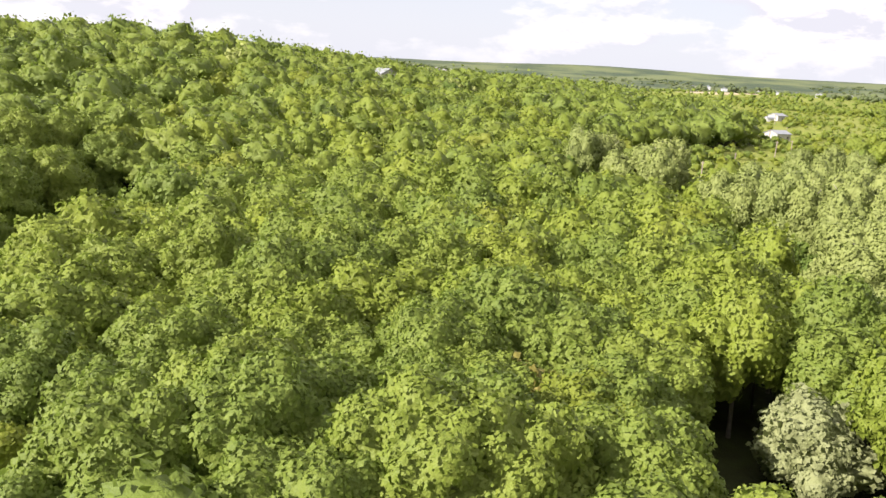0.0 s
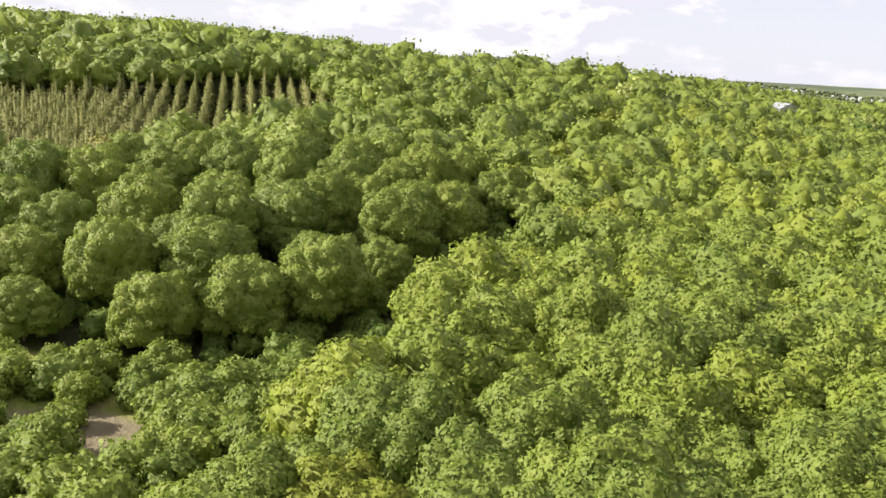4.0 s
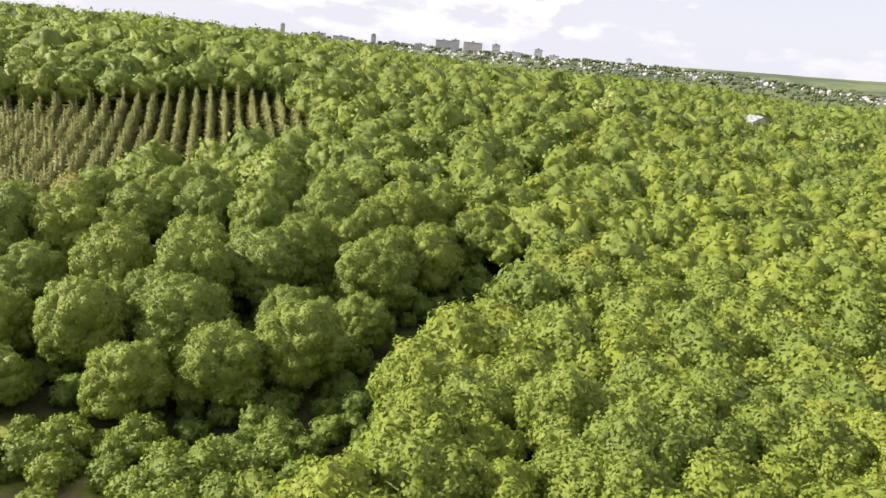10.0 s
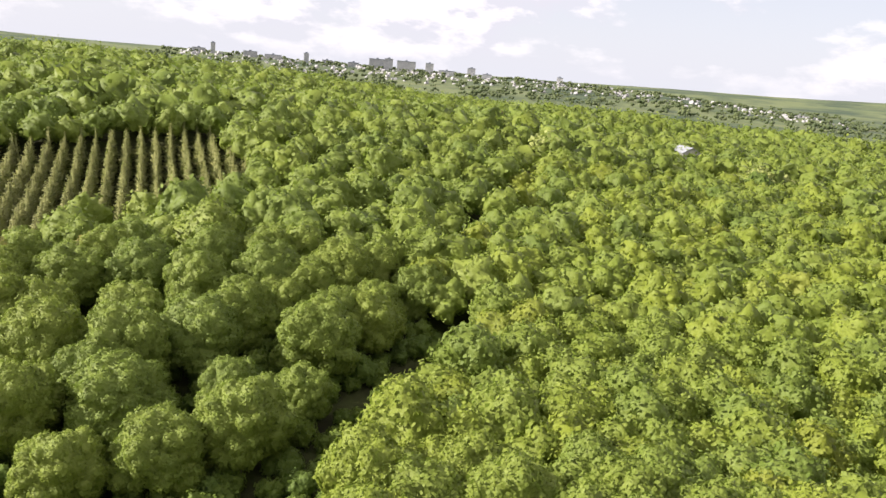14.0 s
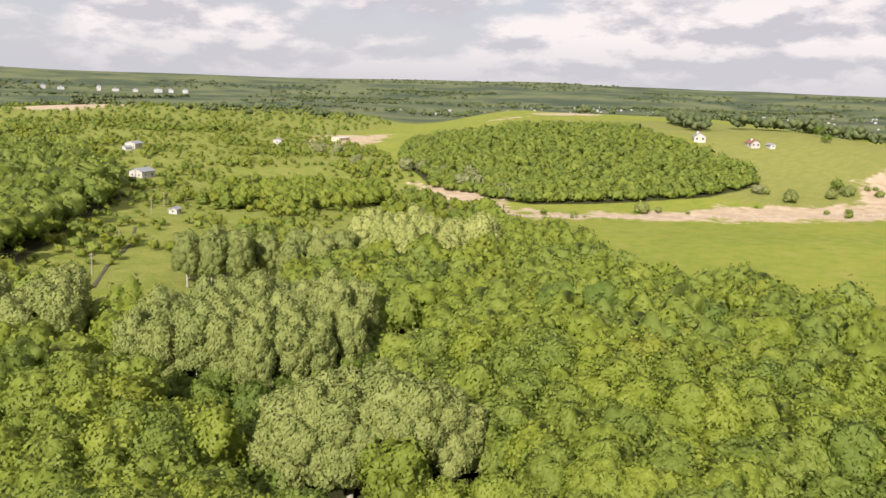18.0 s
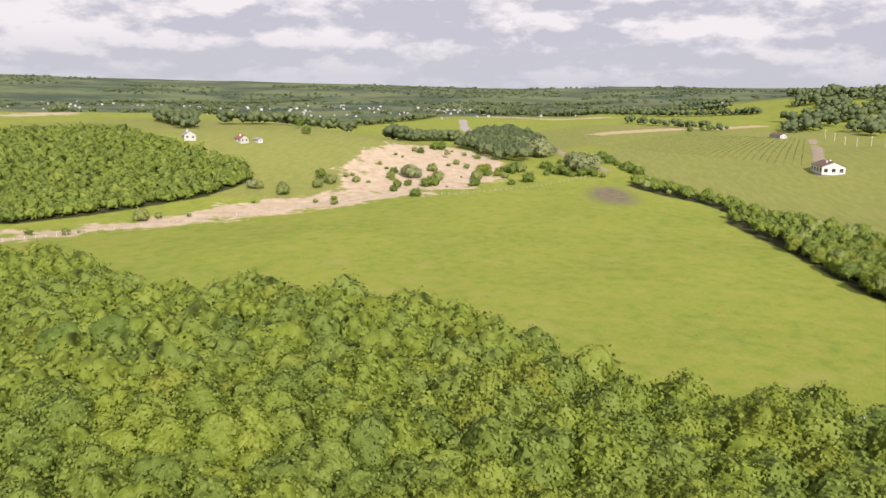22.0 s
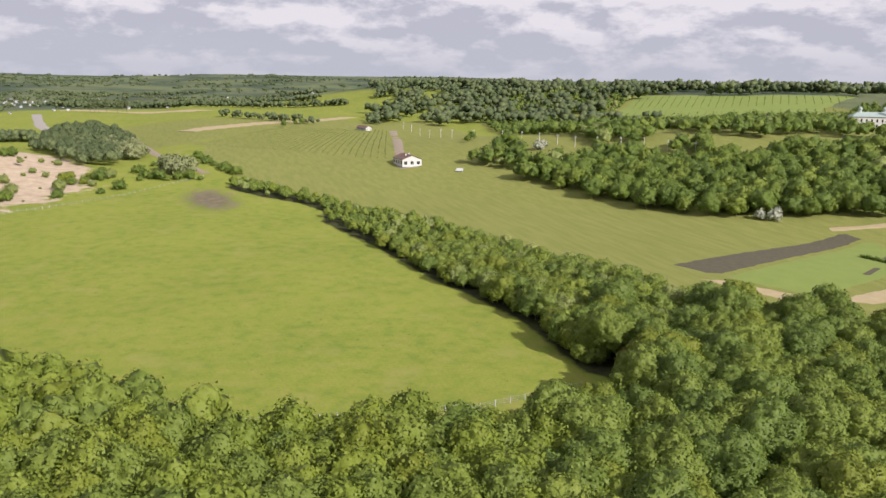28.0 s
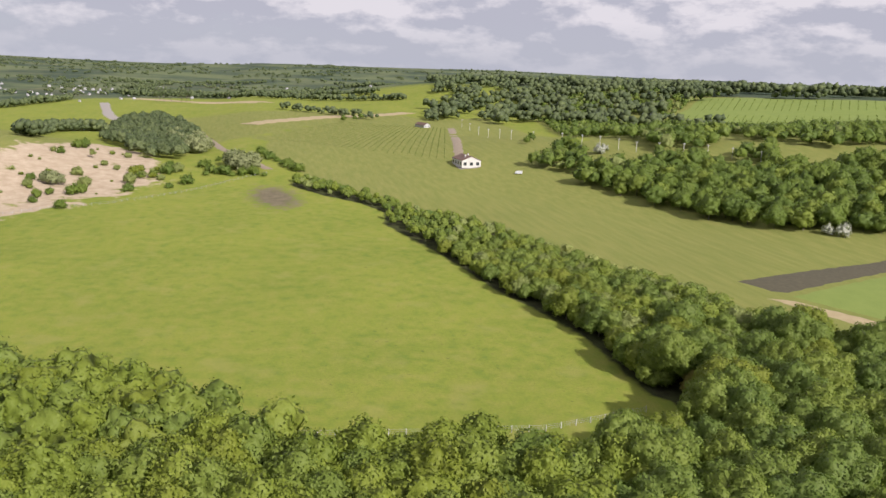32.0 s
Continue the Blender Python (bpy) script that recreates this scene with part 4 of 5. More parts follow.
def gable_roof(w, d, h, rise, over=0.5, thick=0.18):
    """A pitched roof whose ridge runs along x over a house w deep in x and d wide in y."""
    x0, x1, y = -w / 2 - over, w / 2 + over, d / 2 + over
    low = h - rise * over / (d / 2)
    p = [(x0, -y, low), (x0, 0, h + rise), (x0, y, low), (x0, y, low + thick), (x0, 0, h + rise + thick * 1.3), (x0, -y, low + thick)]
    q = [(x1, b, c) for _, b, c in p]
    n = 6
    return solid(p + q, [tuple(range(6)), tuple(range(11, 5, -1))] + [(i, (i + 1) % n, n + (i + 1) % n, n + i) for i in range(n)])


def gable_body(w, d, h, rise):
    p = [(-w / 2, -d / 2, -1), (-w / 2, d / 2, -1), (-w / 2, d / 2, h), (-w / 2, 0, h + rise), (-w / 2, -d / 2, h)]
    q = [(w / 2, b, c) for _, b, c in p]
    return solid(p + q, [(0, 1, 2, 3, 4), (9, 8, 7, 6, 5)] + [(i, (i + 1) % 5, 5 + (i + 1) % 5, 5 + i) for i in range(5)])


def house(name, x, y, turn, w, d, h, rise, wall, roof, label, front=3, side=3, win=(1.2, 1.5, 0.9), chimneys=1, door=True, category="house"):
    """A gabled house; its front gable looks along -x before the turn."""
    root = new(name)
    root.matrix_world = pose(x, y, gz(x, y), 0, 0, turn)
    tagged(root, label, category)
    body = part("wall", gable_body(w, d, h, rise), wall, root)
    part("roof", gable_roof(w, d, h, rise), roof, root)
    ww, wh, wz = win
    for i in range(front):
        yy = (i - (front - 1) / 2) * d / front
        frame_ob = part("window", boxes((-w / 2 - 0.06, -w / 2 + 0.02, yy - ww / 2 - 0.1, yy + ww / 2 + 0.1, wz - 0.1, wz + wh + 0.1)), POST_WHITE, root)
        part("pane", boxes((-w / 2 - 0.09, -w / 2 - 0.05, yy - ww / 2, yy - 0.04, wz, wz + wh), (-w / 2 - 0.09, -w / 2 - 0.05, yy + 0.04, yy + ww / 2, wz, wz + wh)), DARK_GLASS, frame_ob)
    for sy in (-1, 1):
        for i in range(side):
            xx = (i - (side - 1) / 2) * w / side
            frame_ob = part("window", boxes((xx - ww / 2 - 0.1, xx + ww / 2 + 0.1, sy * d / 2 - 0.04, sy * d / 2 + 0.04, wz - 0.1, wz + wh + 0.1)), POST_WHITE, root)
            part("pane", boxes((xx - ww / 2, xx + ww / 2, sy * d / 2 - 0.07, sy * d / 2 + 0.07, wz, wz + wh)), DARK_GLASS, frame_ob)
    for i in range(chimneys):
        cx, cy = (i - (chimneys - 1) / 2) * w / 3, (-1) ** i * d * 0.16
        stack = part("chimney", boxes((cx - 0.45, cx + 0.45, cy - 0.45, cy + 0.45, h, h + rise + 0.9)), PLASTER, root)
        part("cap", boxes((cx - 0.6, cx + 0.6, cy - 0.6, cy + 0.6, h + rise + 0.9, h + rise + 1.1)), roof, stack)
    if door:
        part("door", boxes((w * 0.28, w * 0.28 + 1.1, -d / 2 - 0.06, -d / 2 + 0.02, 0, 2.1)), WOOD_GREY, root)
    return root


def drape(name, outline, mat, label, lift=0.10, step=5.0, kind="structure", category="ground"):
    """A thin sheet that lies on the ground within an outline of four corners, with real edges."""
    (ax, ay), (bx, by), (cx, cy), (dx, dy) = outline
    n = max(2, int(max(math.hypot(bx - ax, by - ay), math.hypot(cx - dx, cy - dy)) / step))
    m = max(2, int(max(math.hypot(dx - ax, dy - ay), math.hypot(cx - bx, cy - by)) / step))
    u, v = np.meshgrid(np.linspace(0, 1, n + 1), np.linspace(0, 1, m + 1))
    x = (ax * (1 - u) + bx * u) * (1 - v) + (dx * (1 - u) + cx * u) * v
    y = (ay * (1 - u) + by * u) * (1 - v) + (dy * (1 - u) + cy * u) * v
    rim = (u == 0) | (u == 1) | (v == 0) | (v == 1)
    x, y = x + np.where(rim, 0.6 * np.sin(y * 0.9 + x), 0), y + np.where(rim, 0.6 * np.sin(x * 0.8), 0)
    z = terrain(x, y) + lift - np.where(rim, lift * 1.4, 0)
    i = (np.arange(m)[:, None] * (n + 1) + np.arange(n)[None]).reshape(-1)
    f = np.stack([i, i + 1, i + n + 2, i + n + 1], -1)
    return tagged(new(name, mesh_of(name, np.stack([x, y, z], -1).reshape(-1, 3), f, mat, True)), label, category, kind=kind)


def strip(name, line, width, mat, label, lift=0.12, category="track"):
    """A track along a line of points."""
    pts = []
    for (ax, ay), (bx, by) in zip(line, line[1:]):
        n = max(1, int(math.hypot(bx - ax, by - ay) / 5))
        pts += [(ax + (bx - ax) * i / n, ay + (by - ay) * i / n) for i in range(n)]
    pts.append(line[-1])
    p = np.array(pts)
    t = np.gradient(p, axis=0)
    t /= np.linalg.norm(t, axis=1)[:, None]
    side = np.stack([-t[:, 1], t[:, 0]], -1) * width / 2
    wob = 1 + 0.18 * np.sin(np.arange(len(p)) * 1.7)[:, None]
    rows = [p - side * 1.25 * wob, p - side * wob, p + side * wob, p + side * 1.25 * wob]
    v = np.stack([np.concatenate([r, (terrain(r[:, 0], r[:, 1]) + (lift if j in (1, 2) else -0.1))[:, None]], 1) for j, r in enumerate(rows)], 1)
    i = np.arange(len(p) - 1)[:, None] * 4 + np.arange(3)[None]
    i = i.reshape(-1)
    f = np.stack([i, i + 4, i + 5, i + 1], -1)
    return tagged(new(name, mesh_of(name, v.reshape(-1, 3), f, mat, True)), label, category, kind="structure")


def bush_kind(seed, mat, label, name="bush", height=3.2, spread=2.0, base=0.02, bough=0.55, boughs=36, leaves=640, leaf=0.2, level=3):
    v, t, q, inner, nrm = crown(seed, height, spread, base, 6, level, boughs, bough, "broad", leaves, leaf)
    root = new(name)
    tv, tf = trunk_arrays(seed, height, 0.07, 4, 0.2, 0.1)
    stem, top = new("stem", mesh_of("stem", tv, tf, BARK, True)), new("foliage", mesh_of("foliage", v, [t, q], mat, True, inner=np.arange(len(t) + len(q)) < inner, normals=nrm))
    stem.parent = top.parent = root
    return tagged(root, label, "bush")


# fields and tracks
drape("ploughed_strip", [(286, -180), (325, -306), (311, -306), (263, -189)], SOIL, "dark ploughed strip of soil beside the hay field", 0.14)
GREEN_PLOT = plain("young green crop", (0.140, 0.192, 0.028), (0.185, 0.235, 0.040), 0.12, 0.95, 0.0, 0.3)
drape("green_plot", [(262, -190), (310, -307), (262, -300), (228, -208)], GREEN_PLOT, "bright green plot of young crop", 0.12)
drape("ploughed_patch", [(256, -248), (268, -269), (259, -271), (244, -248)], SOIL, "small dark tilled patch in the green plot", 0.2)
drape("garden_bed", [(280, -281), (293, -306), (281, -313), (263, -283)], SOIL, "dark garden bed at the end of the green plot", 0.2)
STRAW = plain("trodden straw", (0.30, 0.235, 0.12), (0.40, 0.32, 0.18), 0.25, 0.95, 0.0, 0.3)
drape("straw_strip", [(262, -178), (258, -188), (224, -208), (214, -196)], STRAW, "straw-coloured strip along the green plot", 0.10)
drape("straw_strip", [(224, -208), (240, -276), (254, -306), (214, -222)], STRAW, "straw-coloured strip along the green plot", 0.10)
strip("field_path", [(331, -303), (322, -330), (300, -372)], 5.0, STRAW, "pale path along the edge of the wood")
strip("house_lane", [(614, -144), (650, -149), (730, -166), (885, -197)], 7.0, TRACK, "straight dirt lane that climbs behind the white house")
strip("meadow_track", [(71, 222), (84, 244), (100, 266), (112, 290)], 1.1, SOIL, "narrow dark track through the small meadow", 0.08)
strip("valley_track", [(601, 6), (650, 25), (729, 46), (834, 63), (947, 81)], 6.0, TRACK, "dirt track past the grove")
strip("earth_band", [(955, 26), (990, -12), (1060, -90), (1123, -188)], 26.0, STRAW, "band of bare straw-coloured earth in the far meadow", 0.4)
strip("earth_band", [(1590, 240), (1560, 190), (1460, 93), (1350, 4)], 40.0, STRAW, "band of bare straw-coloured earth in the far meadow", 0.4)
strip("farm_road", [(985, 150), (1056, 176), (1182, 215), (1420, 262)], 12.0, PAVING, "pale road in the far valley")
drape("house_forecourt", [(588, -134), (588, -156), (618, -154), (618, -134)], PAVING, "pale paved court round the white house", 0.16)

# white house with three dark windows in its gable
house("white_house", 602, -144, 6, 22, 15.5, 4.6, 3.0, PLASTER, ROOF_BROWN, "white house with a brown roof and three dark windows", 3, 4, (2.4, 2.4, 0.8), 2)
van = new("parked_van")
van.matrix_world = pose(559, -173, gz(559, -173), 0, 0, 62)
tagged(van, "pale grey parked van at the edge of the wood", "van")
VAN_PAINT = plain("pale grey paint", (0.55, 0.56, 0.57), (0.66, 0.67, 0.68), 1.0, 0.35)
TYRE = plain("tyre rubber", (0.02, 0.02, 0.02), (0.04, 0.04, 0.04), 4.0)
part("body", solid([(-2.6, -1, 0.45), (2.6, -1, 0.45), (2.6, -1, 1.3), (1.7, -1, 2.4), (-2.6, -1, 2.5), (-2.6, 1, 0.45), (2.6, 1, 0.45), (2.6, 1, 1.3), (1.7, 1, 2.4), (-2.6, 1, 2.5)], [(0, 1, 2, 3, 4), (9, 8, 7, 6, 5), (0, 5, 6, 1), (1, 6, 7, 2), (2, 7, 8, 3), (3, 8, 9, 4), (4, 9, 5, 0)]), VAN_PAINT, van)
part("windscreen", solid([(2.56, -0.9, 1.40), (1.80, -0.9, 2.32), (1.80, 0.9, 2.32), (2.56, 0.9, 1.40), (2.60, -0.9, 1.42), (1.84, -0.9, 2.34), (1.84, 0.9, 2.34), (2.60, 0.9, 1.42)], [(0, 1, 2, 3), (7, 6, 5, 4), (0, 4, 5, 1), (1, 5, 6, 2), (2, 6, 7, 3), (3, 7, 4, 0)]), DARK_GLASS, van)
for wx in (-1.6, 1.6):
    for wy in (-0.95, 0.95):
        bm = bmesh.new()
        bmesh.ops.create_cone(bm, cap_ends=True, segments=12, radius1=0.42, radius2=0.42, depth=0.25, matrix=pose(wx, wy, 0.42, 90))
        part("wheel", bm, TYRE, van)

# palace on the hillside
palace = new("palace")
palace.matrix_world = pose(522, -508, gz(522, -508) - 0.5, 0, 0, 62) @ Matrix.Scale(0.82, 4)
tagged(palace, "white palace with a pale green roof and turrets", "palace")
part("main_wall", boxes((-22, 22, -8, 8, -3, 11)), PLASTER, palace)
part("plinth", boxes((-22.6, 22.6, -8.6, 8.6, -3, -0.5)), CONCRETE, palace)
part("side_wing", boxes((-30, -22, -10, 10, -3, 12.5)), PLASTER, palace)
part("roof", solid([(-23, -9, 11), (23, -9, 11), (23, 9, 11), (-23, 9, 11), (-16, 0, 15.5), (16, 0, 15.5)], [(0, 1, 2, 3), (0, 4, 5, 1), (1, 5, 2), (2, 5, 4, 3), (3, 4, 0)]), ROOF_GREEN, palace)
part("wing_roof", solid([(-31, -11, 12.5), (-21, -11, 12.5), (-21, 11, 12.5), (-31, 11, 12.5), (-26, -5, 15.5), (-26, 5, 15.5)], [(0, 1, 2, 3), (0, 4, 1), (1, 4, 5, 2), (2, 5, 3), (3, 5, 4, 0)]), ROOF_GREEN, palace)
for tx, ty in ((-10, -6.5), (-10, 6.5), (-16, 0), (14, 0)):
    bm = bmesh.new()
    bmesh.ops.create_cone(bm, cap_ends=True, segments=10, radius1=1.7, radius2=1.6, depth=6, matrix=pose(tx, ty, 15))
    turret = part("turret", bm, PLASTER, palace)
    bm = bmesh.new()
    bmesh.ops.create_uvsphere(bm, u_segments=10, v_segments=6, radius=2.0, matrix=Matrix.LocRotScale((tx, ty, 18), None, (1, 1, 1.25)))
    part("dome", bm, ROOF_GREEN, turret)
for i in range(9):
    for lv in (1.0, 6.0):
        for yy in (-8.08, 8.08):
            xx = -19 + i * 4.7
            part("window", boxes((xx - 0.75, xx + 0.75, yy - 0.06, yy + 0.06, lv, lv + 2.8)), DARK_GLASS, palace)
for yy in (-6, -2, 2, 6):
    for lv in (1.0, 6.5):
        part("window", boxes((-30.08, -29.96, yy - 0.75, yy + 0.75, lv, lv + 2.8)), DARK_GLASS, palace)

# concrete posts along the wood and the vineyard
line = [(905, -214), (860, -212), (815, -210), (770, -208), (727, -207), (694, -208), (668, -220), (640, -236), (618, -245), (600, -253), (580, -260), (563, -267), (550, -279), (537, -292), (524, -304), (508, -314), (490, -325), (471, -334)]
mast = new("power_pole")
mast.matrix_world = pose(line[0][0], line[0][1], gz(*line[0]))
tagged(mast, "pale concrete power pole beside the wood", "pole", "power poles")
part("shaft", boxes((-0.15, 0.15, -0.13, 0.13, -0.5, 8.5)), CONCRETE, mast)
part("crossbar", boxes((-0.08, 0.08, -1.1, 1.1, 7.7, 7.9)), STEEL, mast)
for yy in (-1.0, 0.0, 1.0):
    part("insulator", boxes((-0.09, 0.09, yy - 0.09, yy + 0.09, 7.9, 8.25)), POST_WHITE, mast)
for x, y in line[1:]:
    copy_thing(mast, pose(x, y, gz(x, y), 0, 0, RS.uniform(-8, 8)))


def fence(line, step, label, height=1.7, wires=3):
    """Posts of their own with strained wires between them."""
    root = tagged(new("fence"), label, "fence")
    pts = []
    for (ax, ay), (bx, by) in zip(line, line[1:]):
        n = max(1, round(math.hypot(bx - ax, by - ay) / step))
        pts += [(ax + (bx - ax) * i / n, ay + (by - ay) * i / n) for i in range(n)]
    pts.append(line[-1])
    bm = boxes((-0.07, 0.07, -0.07, 0.07, -0.4, height))
    bmesh.ops.bevel(bm, geom=[e for e in bm.edges if e.calc_length() < 1 and min(v.co.z for v in e.verts) > 1], offset=0.03, segments=1)
    first = part("post", bm, POST_WHITE, root)
    for i, (x, y) in enumerate(pts):
        ob = first if i == 0 else new("post", first.data)
        ob.parent = root
        ob.matrix_world = pose(x, y, gz(x, y), RS.uniform(-2, 2), RS.uniform(-2, 2), 30)
    for w in range(wires):
        v, f = tube([(x, y, gz(x, y) + height * (0.35 + 0.28 * w)) for x, y in pts], [0.025] * len(pts), 4)
        part_me = new("wire", mesh_of("wire", v, f, STEEL))
        part_me.parent = root
    return root


fence([(286, 262), (348, 230), (440, 160), (476, 97), (520, 58), (585, 8)], 4.6, "wire fence on white posts along the sandy ground")
fence([(176, 22), (164, 4), (161, -24), (159, -53), (166, -82)], 4.2, "wire fence on white posts at the foot of the wood")

# vineyard in rows
vines = []
a, b, c, d = np.array((797, 12.0)), np.array((971, -82.0)), np.array((896, -192.0)), np.array((632, -133.0))
for i in range(30):
    f = i / 29
    p, q = a + (d - a) * f, b + (c - b) * f
    n = int(np.linalg.norm(q - p) / 4.2)
    for j in range(n + 1):
        if RS.uniform() < 0.86:
            vines.append(p + (q - p) * j / n + RS.uniform(-0.4, 0.4, 2))
vines = np.array(vines)
joined("vineyard", [blobs(np.random.RandomState(s), np.array([(0, 0, 0.9), (0.3, 0.2, 0.5)]), np.array([0.8, 0.6]), 0.3, 0, 0.3) for s in range(90, 93)], vines, RS.uniform(0.36, 0.6, len(vines)), LEAF_DARK, "young vines planted in rows on the gentle slope", "vines", RS)
rows_hill = np.array([(860 + i * 5.0 - j * 5.9, -640 - i * 3.9 - j * 7.4) for i in range(-60, 61) for j in range(-44, 45)], float)
rows_hill = rows_hill[inside(ORCHARD, rows_hill[:, 0], rows_hill[:, 1]) > 14]
rows_hill = rows_hill[np.abs(0.8 * rows_hill[:, 0] - 0.6 * rows_hill[:, 1] - 1068) > 16]
joined("orchard", [blobs(np.random.RandomState(s), np.array([(0, 0, 1.4), (0.4, 0.2, 0.8)]), np.array([1.3, 1.0]), 0.3, 0, 0.3) for s in range(93, 96)], rows_hill + RS.uniform(-0.6, 0.6, rows_hill.shape), RS.uniform(0.45, 0.75, len(rows_hill)), LEAF, "orchard rows on the far hillside", "trees", RS)
drape("orchard_meadow", [(905, -465), (690, -560), (850, -800), (1045, -590)], GREEN_PLOT, "pale green meadow under the orchard rows", 0.5, 14)

# huts, houses and poles on the rough slope
house("hut", 181, 442, 25, 10, 9, 3.4, 1.6, HUT_WALL, ROOF_GREY, "small white hut with a grey sheet roof among bushes", 2, 2, (0.9, 1.0, 1.0), 0)
house("hut", 227, 559, 30, 9, 8, 3.4, 1.4, HUT_WALL, ROOF_GREY, "small white hut with a grey sheet roof among bushes", 1, 1, (0.9, 1.0, 1.0), 0)
house("hut", 216, 545, 10, 5, 4, 2.2, 0.9, GREY_PLASTER, ROOF_GREY, "low grey shed beside a hut", 0, 0, (0.9, 1.0, 1.0), 0, False)
house("shed", 139, 315, 40, 4.2, 3.4, 2.0, 0.7, HUT_WALL, ROOF_GREY, "tiny whitewashed shed in the small meadow", 1, 0, (0.8, 0.8, 0.9), 0)
house("hut", 357, 583, 50, 9, 7, 3.2, 1.2, HUT_WALL, ROOF_GREY, "low white hut near the sandy ground", 1, 1, (0.9, 1.0, 1.0), 0)
house("farmhouse", 530, 302, 35, 12, 8, 3.2, 2.6, HUT_WALL, ROOF_GREY, "white farmhouse with a grey roof on the knoll", 2, 3, (1.3, 1.5, 1.0), 1)
house("farmhouse", 545, 269, 55, 9, 6.5, 2.8, 2.2, HUT_WALL, ROOF_RED, "white farmhouse with a reddish roof on the knoll", 2, 2, (1.2, 1.4, 0.9), 1)
house("outhouse", 552, 259, 55, 6, 4, 2.2, 1.0, GREY_PLASTER, ROOF_GREY, "low grey outhouse beside a farmhouse", 1, 1, (0.9, 0.9, 0.9), 0)
house("hill_house", -110, 350, -30, 12, 9, 9.0, 4.0, HUT_WALL, ROOF_RED, "white house with a steep red roof among the treetops", 2, 2, (1.2, 1.5, 6.0), 1)
house("hill_house", -28, 372, -60, 12, 8, 10.5, 2.2, HUT_WALL, ROOF_GREY, "house with a pale roof among the treetops", 2, 2, (1.2, 1.5, 7.0), 0)
house("hill_house", -340, 268, -40, 13, 9, 9.5, 3.2, GREY_PLASTER, ROOF_GREY, "house with a grey roof on the hilltop", 2, 2, (1.2, 1.5, 6.0), 1)
house("hill_house", -356, 288, -40, 11, 8, 10, 3.0, GREY_PLASTER, ROOF_BROWN, "house with a brown roof on the hilltop", 2, 2, (1.2, 1.5, 6.0), 1)
house("ruin", 438, 606, 20, 18, 8, 2.8, 0.4, plain("sandy wall", (0.50, 0.40, 0.28), (0.62, 0.52, 0.39), 0.5), CONCRETE, "low sandy shed on bare ground", 2, 2, (1.0, 1.0, 1.0), 0)
house("farm_building", 905, -168, 20, 20, 8, 3.0, 2.2, GREY_PLASTER, ROOF_BROWN, "long farm building with a brown roof behind the vineyard", 2, 5, (1.2, 1.2, 1.2), 0)

pole = new("wooden_pole")
spots = [(94.3, 260.9), (75.5, 233.9), (141.7, 330.3), (128.7, 314.0), (190, 452), (168, 420), (210, 520), (330, 470), (345, 520)]
pole.matrix_world = pose(*spots[0], gz(*spots[0]), 1.5)
tagged(pole, "weathered wooden pole standing in the meadow", "pole", "wooden poles")
part("shaft", boxes((-0.14, 0.14, -0.14, 0.14, -0.5, 6.4)), WOOD_GREY, pole)
part("crossarm", boxes((-0.06, 0.06, -0.7, 0.7, 5.9, 6.05)), WOOD_GREY, pole)
for x, y in spots[1:]:
    copy_thing(pole, pose(x, y, gz(x, y), RS.uniform(-2, 2), RS.uniform(-2, 2), RS.uniform(0, 60)))

# bushes: round the glade, on the sand, by the stream, in the hedge
GREEN_BUSH = [bush_kind(s, LEAF, "rounded green bush beside the bare glade", height=3.6, spread=2.3) for s in (101, 102)]
stand(GREEN_BUSH, [(-61.4, 61.3), (-58.1, 64.9), (-57.4, 69.0), (-54.7, 71.0), (-52.6, 73.4), (-68.8, 56.0), (-64.1, 50.0), (-72, 60), (-75, 65), (-63, 68), (-69, 70), (-49, 66), (-51, 60), (-54, 57)],
      [1.2, 1.35, 1.4, 1.25, 1.2, 0.9, 1.3, 1.1, 1.3, 1.2, 1.2, 1.3, 1.2, 0.9], RS, "bushes round the glade")
# Bushes added to fill the lane, their dark leaves standing in for shade
lane_xy = scatter([(-98, 74), (-58, 66), (-44, 70), (-46, 140), (-60, 140), (-98, 110)], 4.6, (), 0.5, 62, 0.4)
stand([bush_kind(s, LEAF_DARK, "dark bush added to fill the shaded lane", "undergrowth_bush", 3.4, 2.6) for s in (114, 115)], lane_xy, RS.uniform(0.6, 1.15, len(lane_xy)), RS, "bushes along the lane")
glade_xy = scatter([(-86, 48), (-62, 44), (-49, 48), (-46, 62), (-56, 70), (-86, 68)], 4.2, (GLADE,), 0.5, 61, 0.4)
outer_xy = scatter([(-118, 34), (-60, 26), (-46, 44), (-84, 49), (-118, 62)], 4.6, (), 0.0, 63, 0.4)
stand(GREEN_BUSH, outer_xy, RS.uniform(0.7, 1.4, len(outer_xy)), RS, "bushes round the glade")
stand(GREEN_BUSH, glade_xy, RS.uniform(0.6, 1.35, len(glade_xy)), RS, "bushes round the glade")
stand([bush_kind(111, LEAF_DARK, "dark undergrowth bush in front of the poplars", "undergrowth_bush", 4.5, 2.8)],
      [(x, y) for x, y in scatter(GAP, 5.5, (), 1.0, 31)], RS.uniform(0.8, 1.7, 400)[:len(scatter(GAP, 5.5, (), 1.0, 31))], RS, "undergrowth bushes")
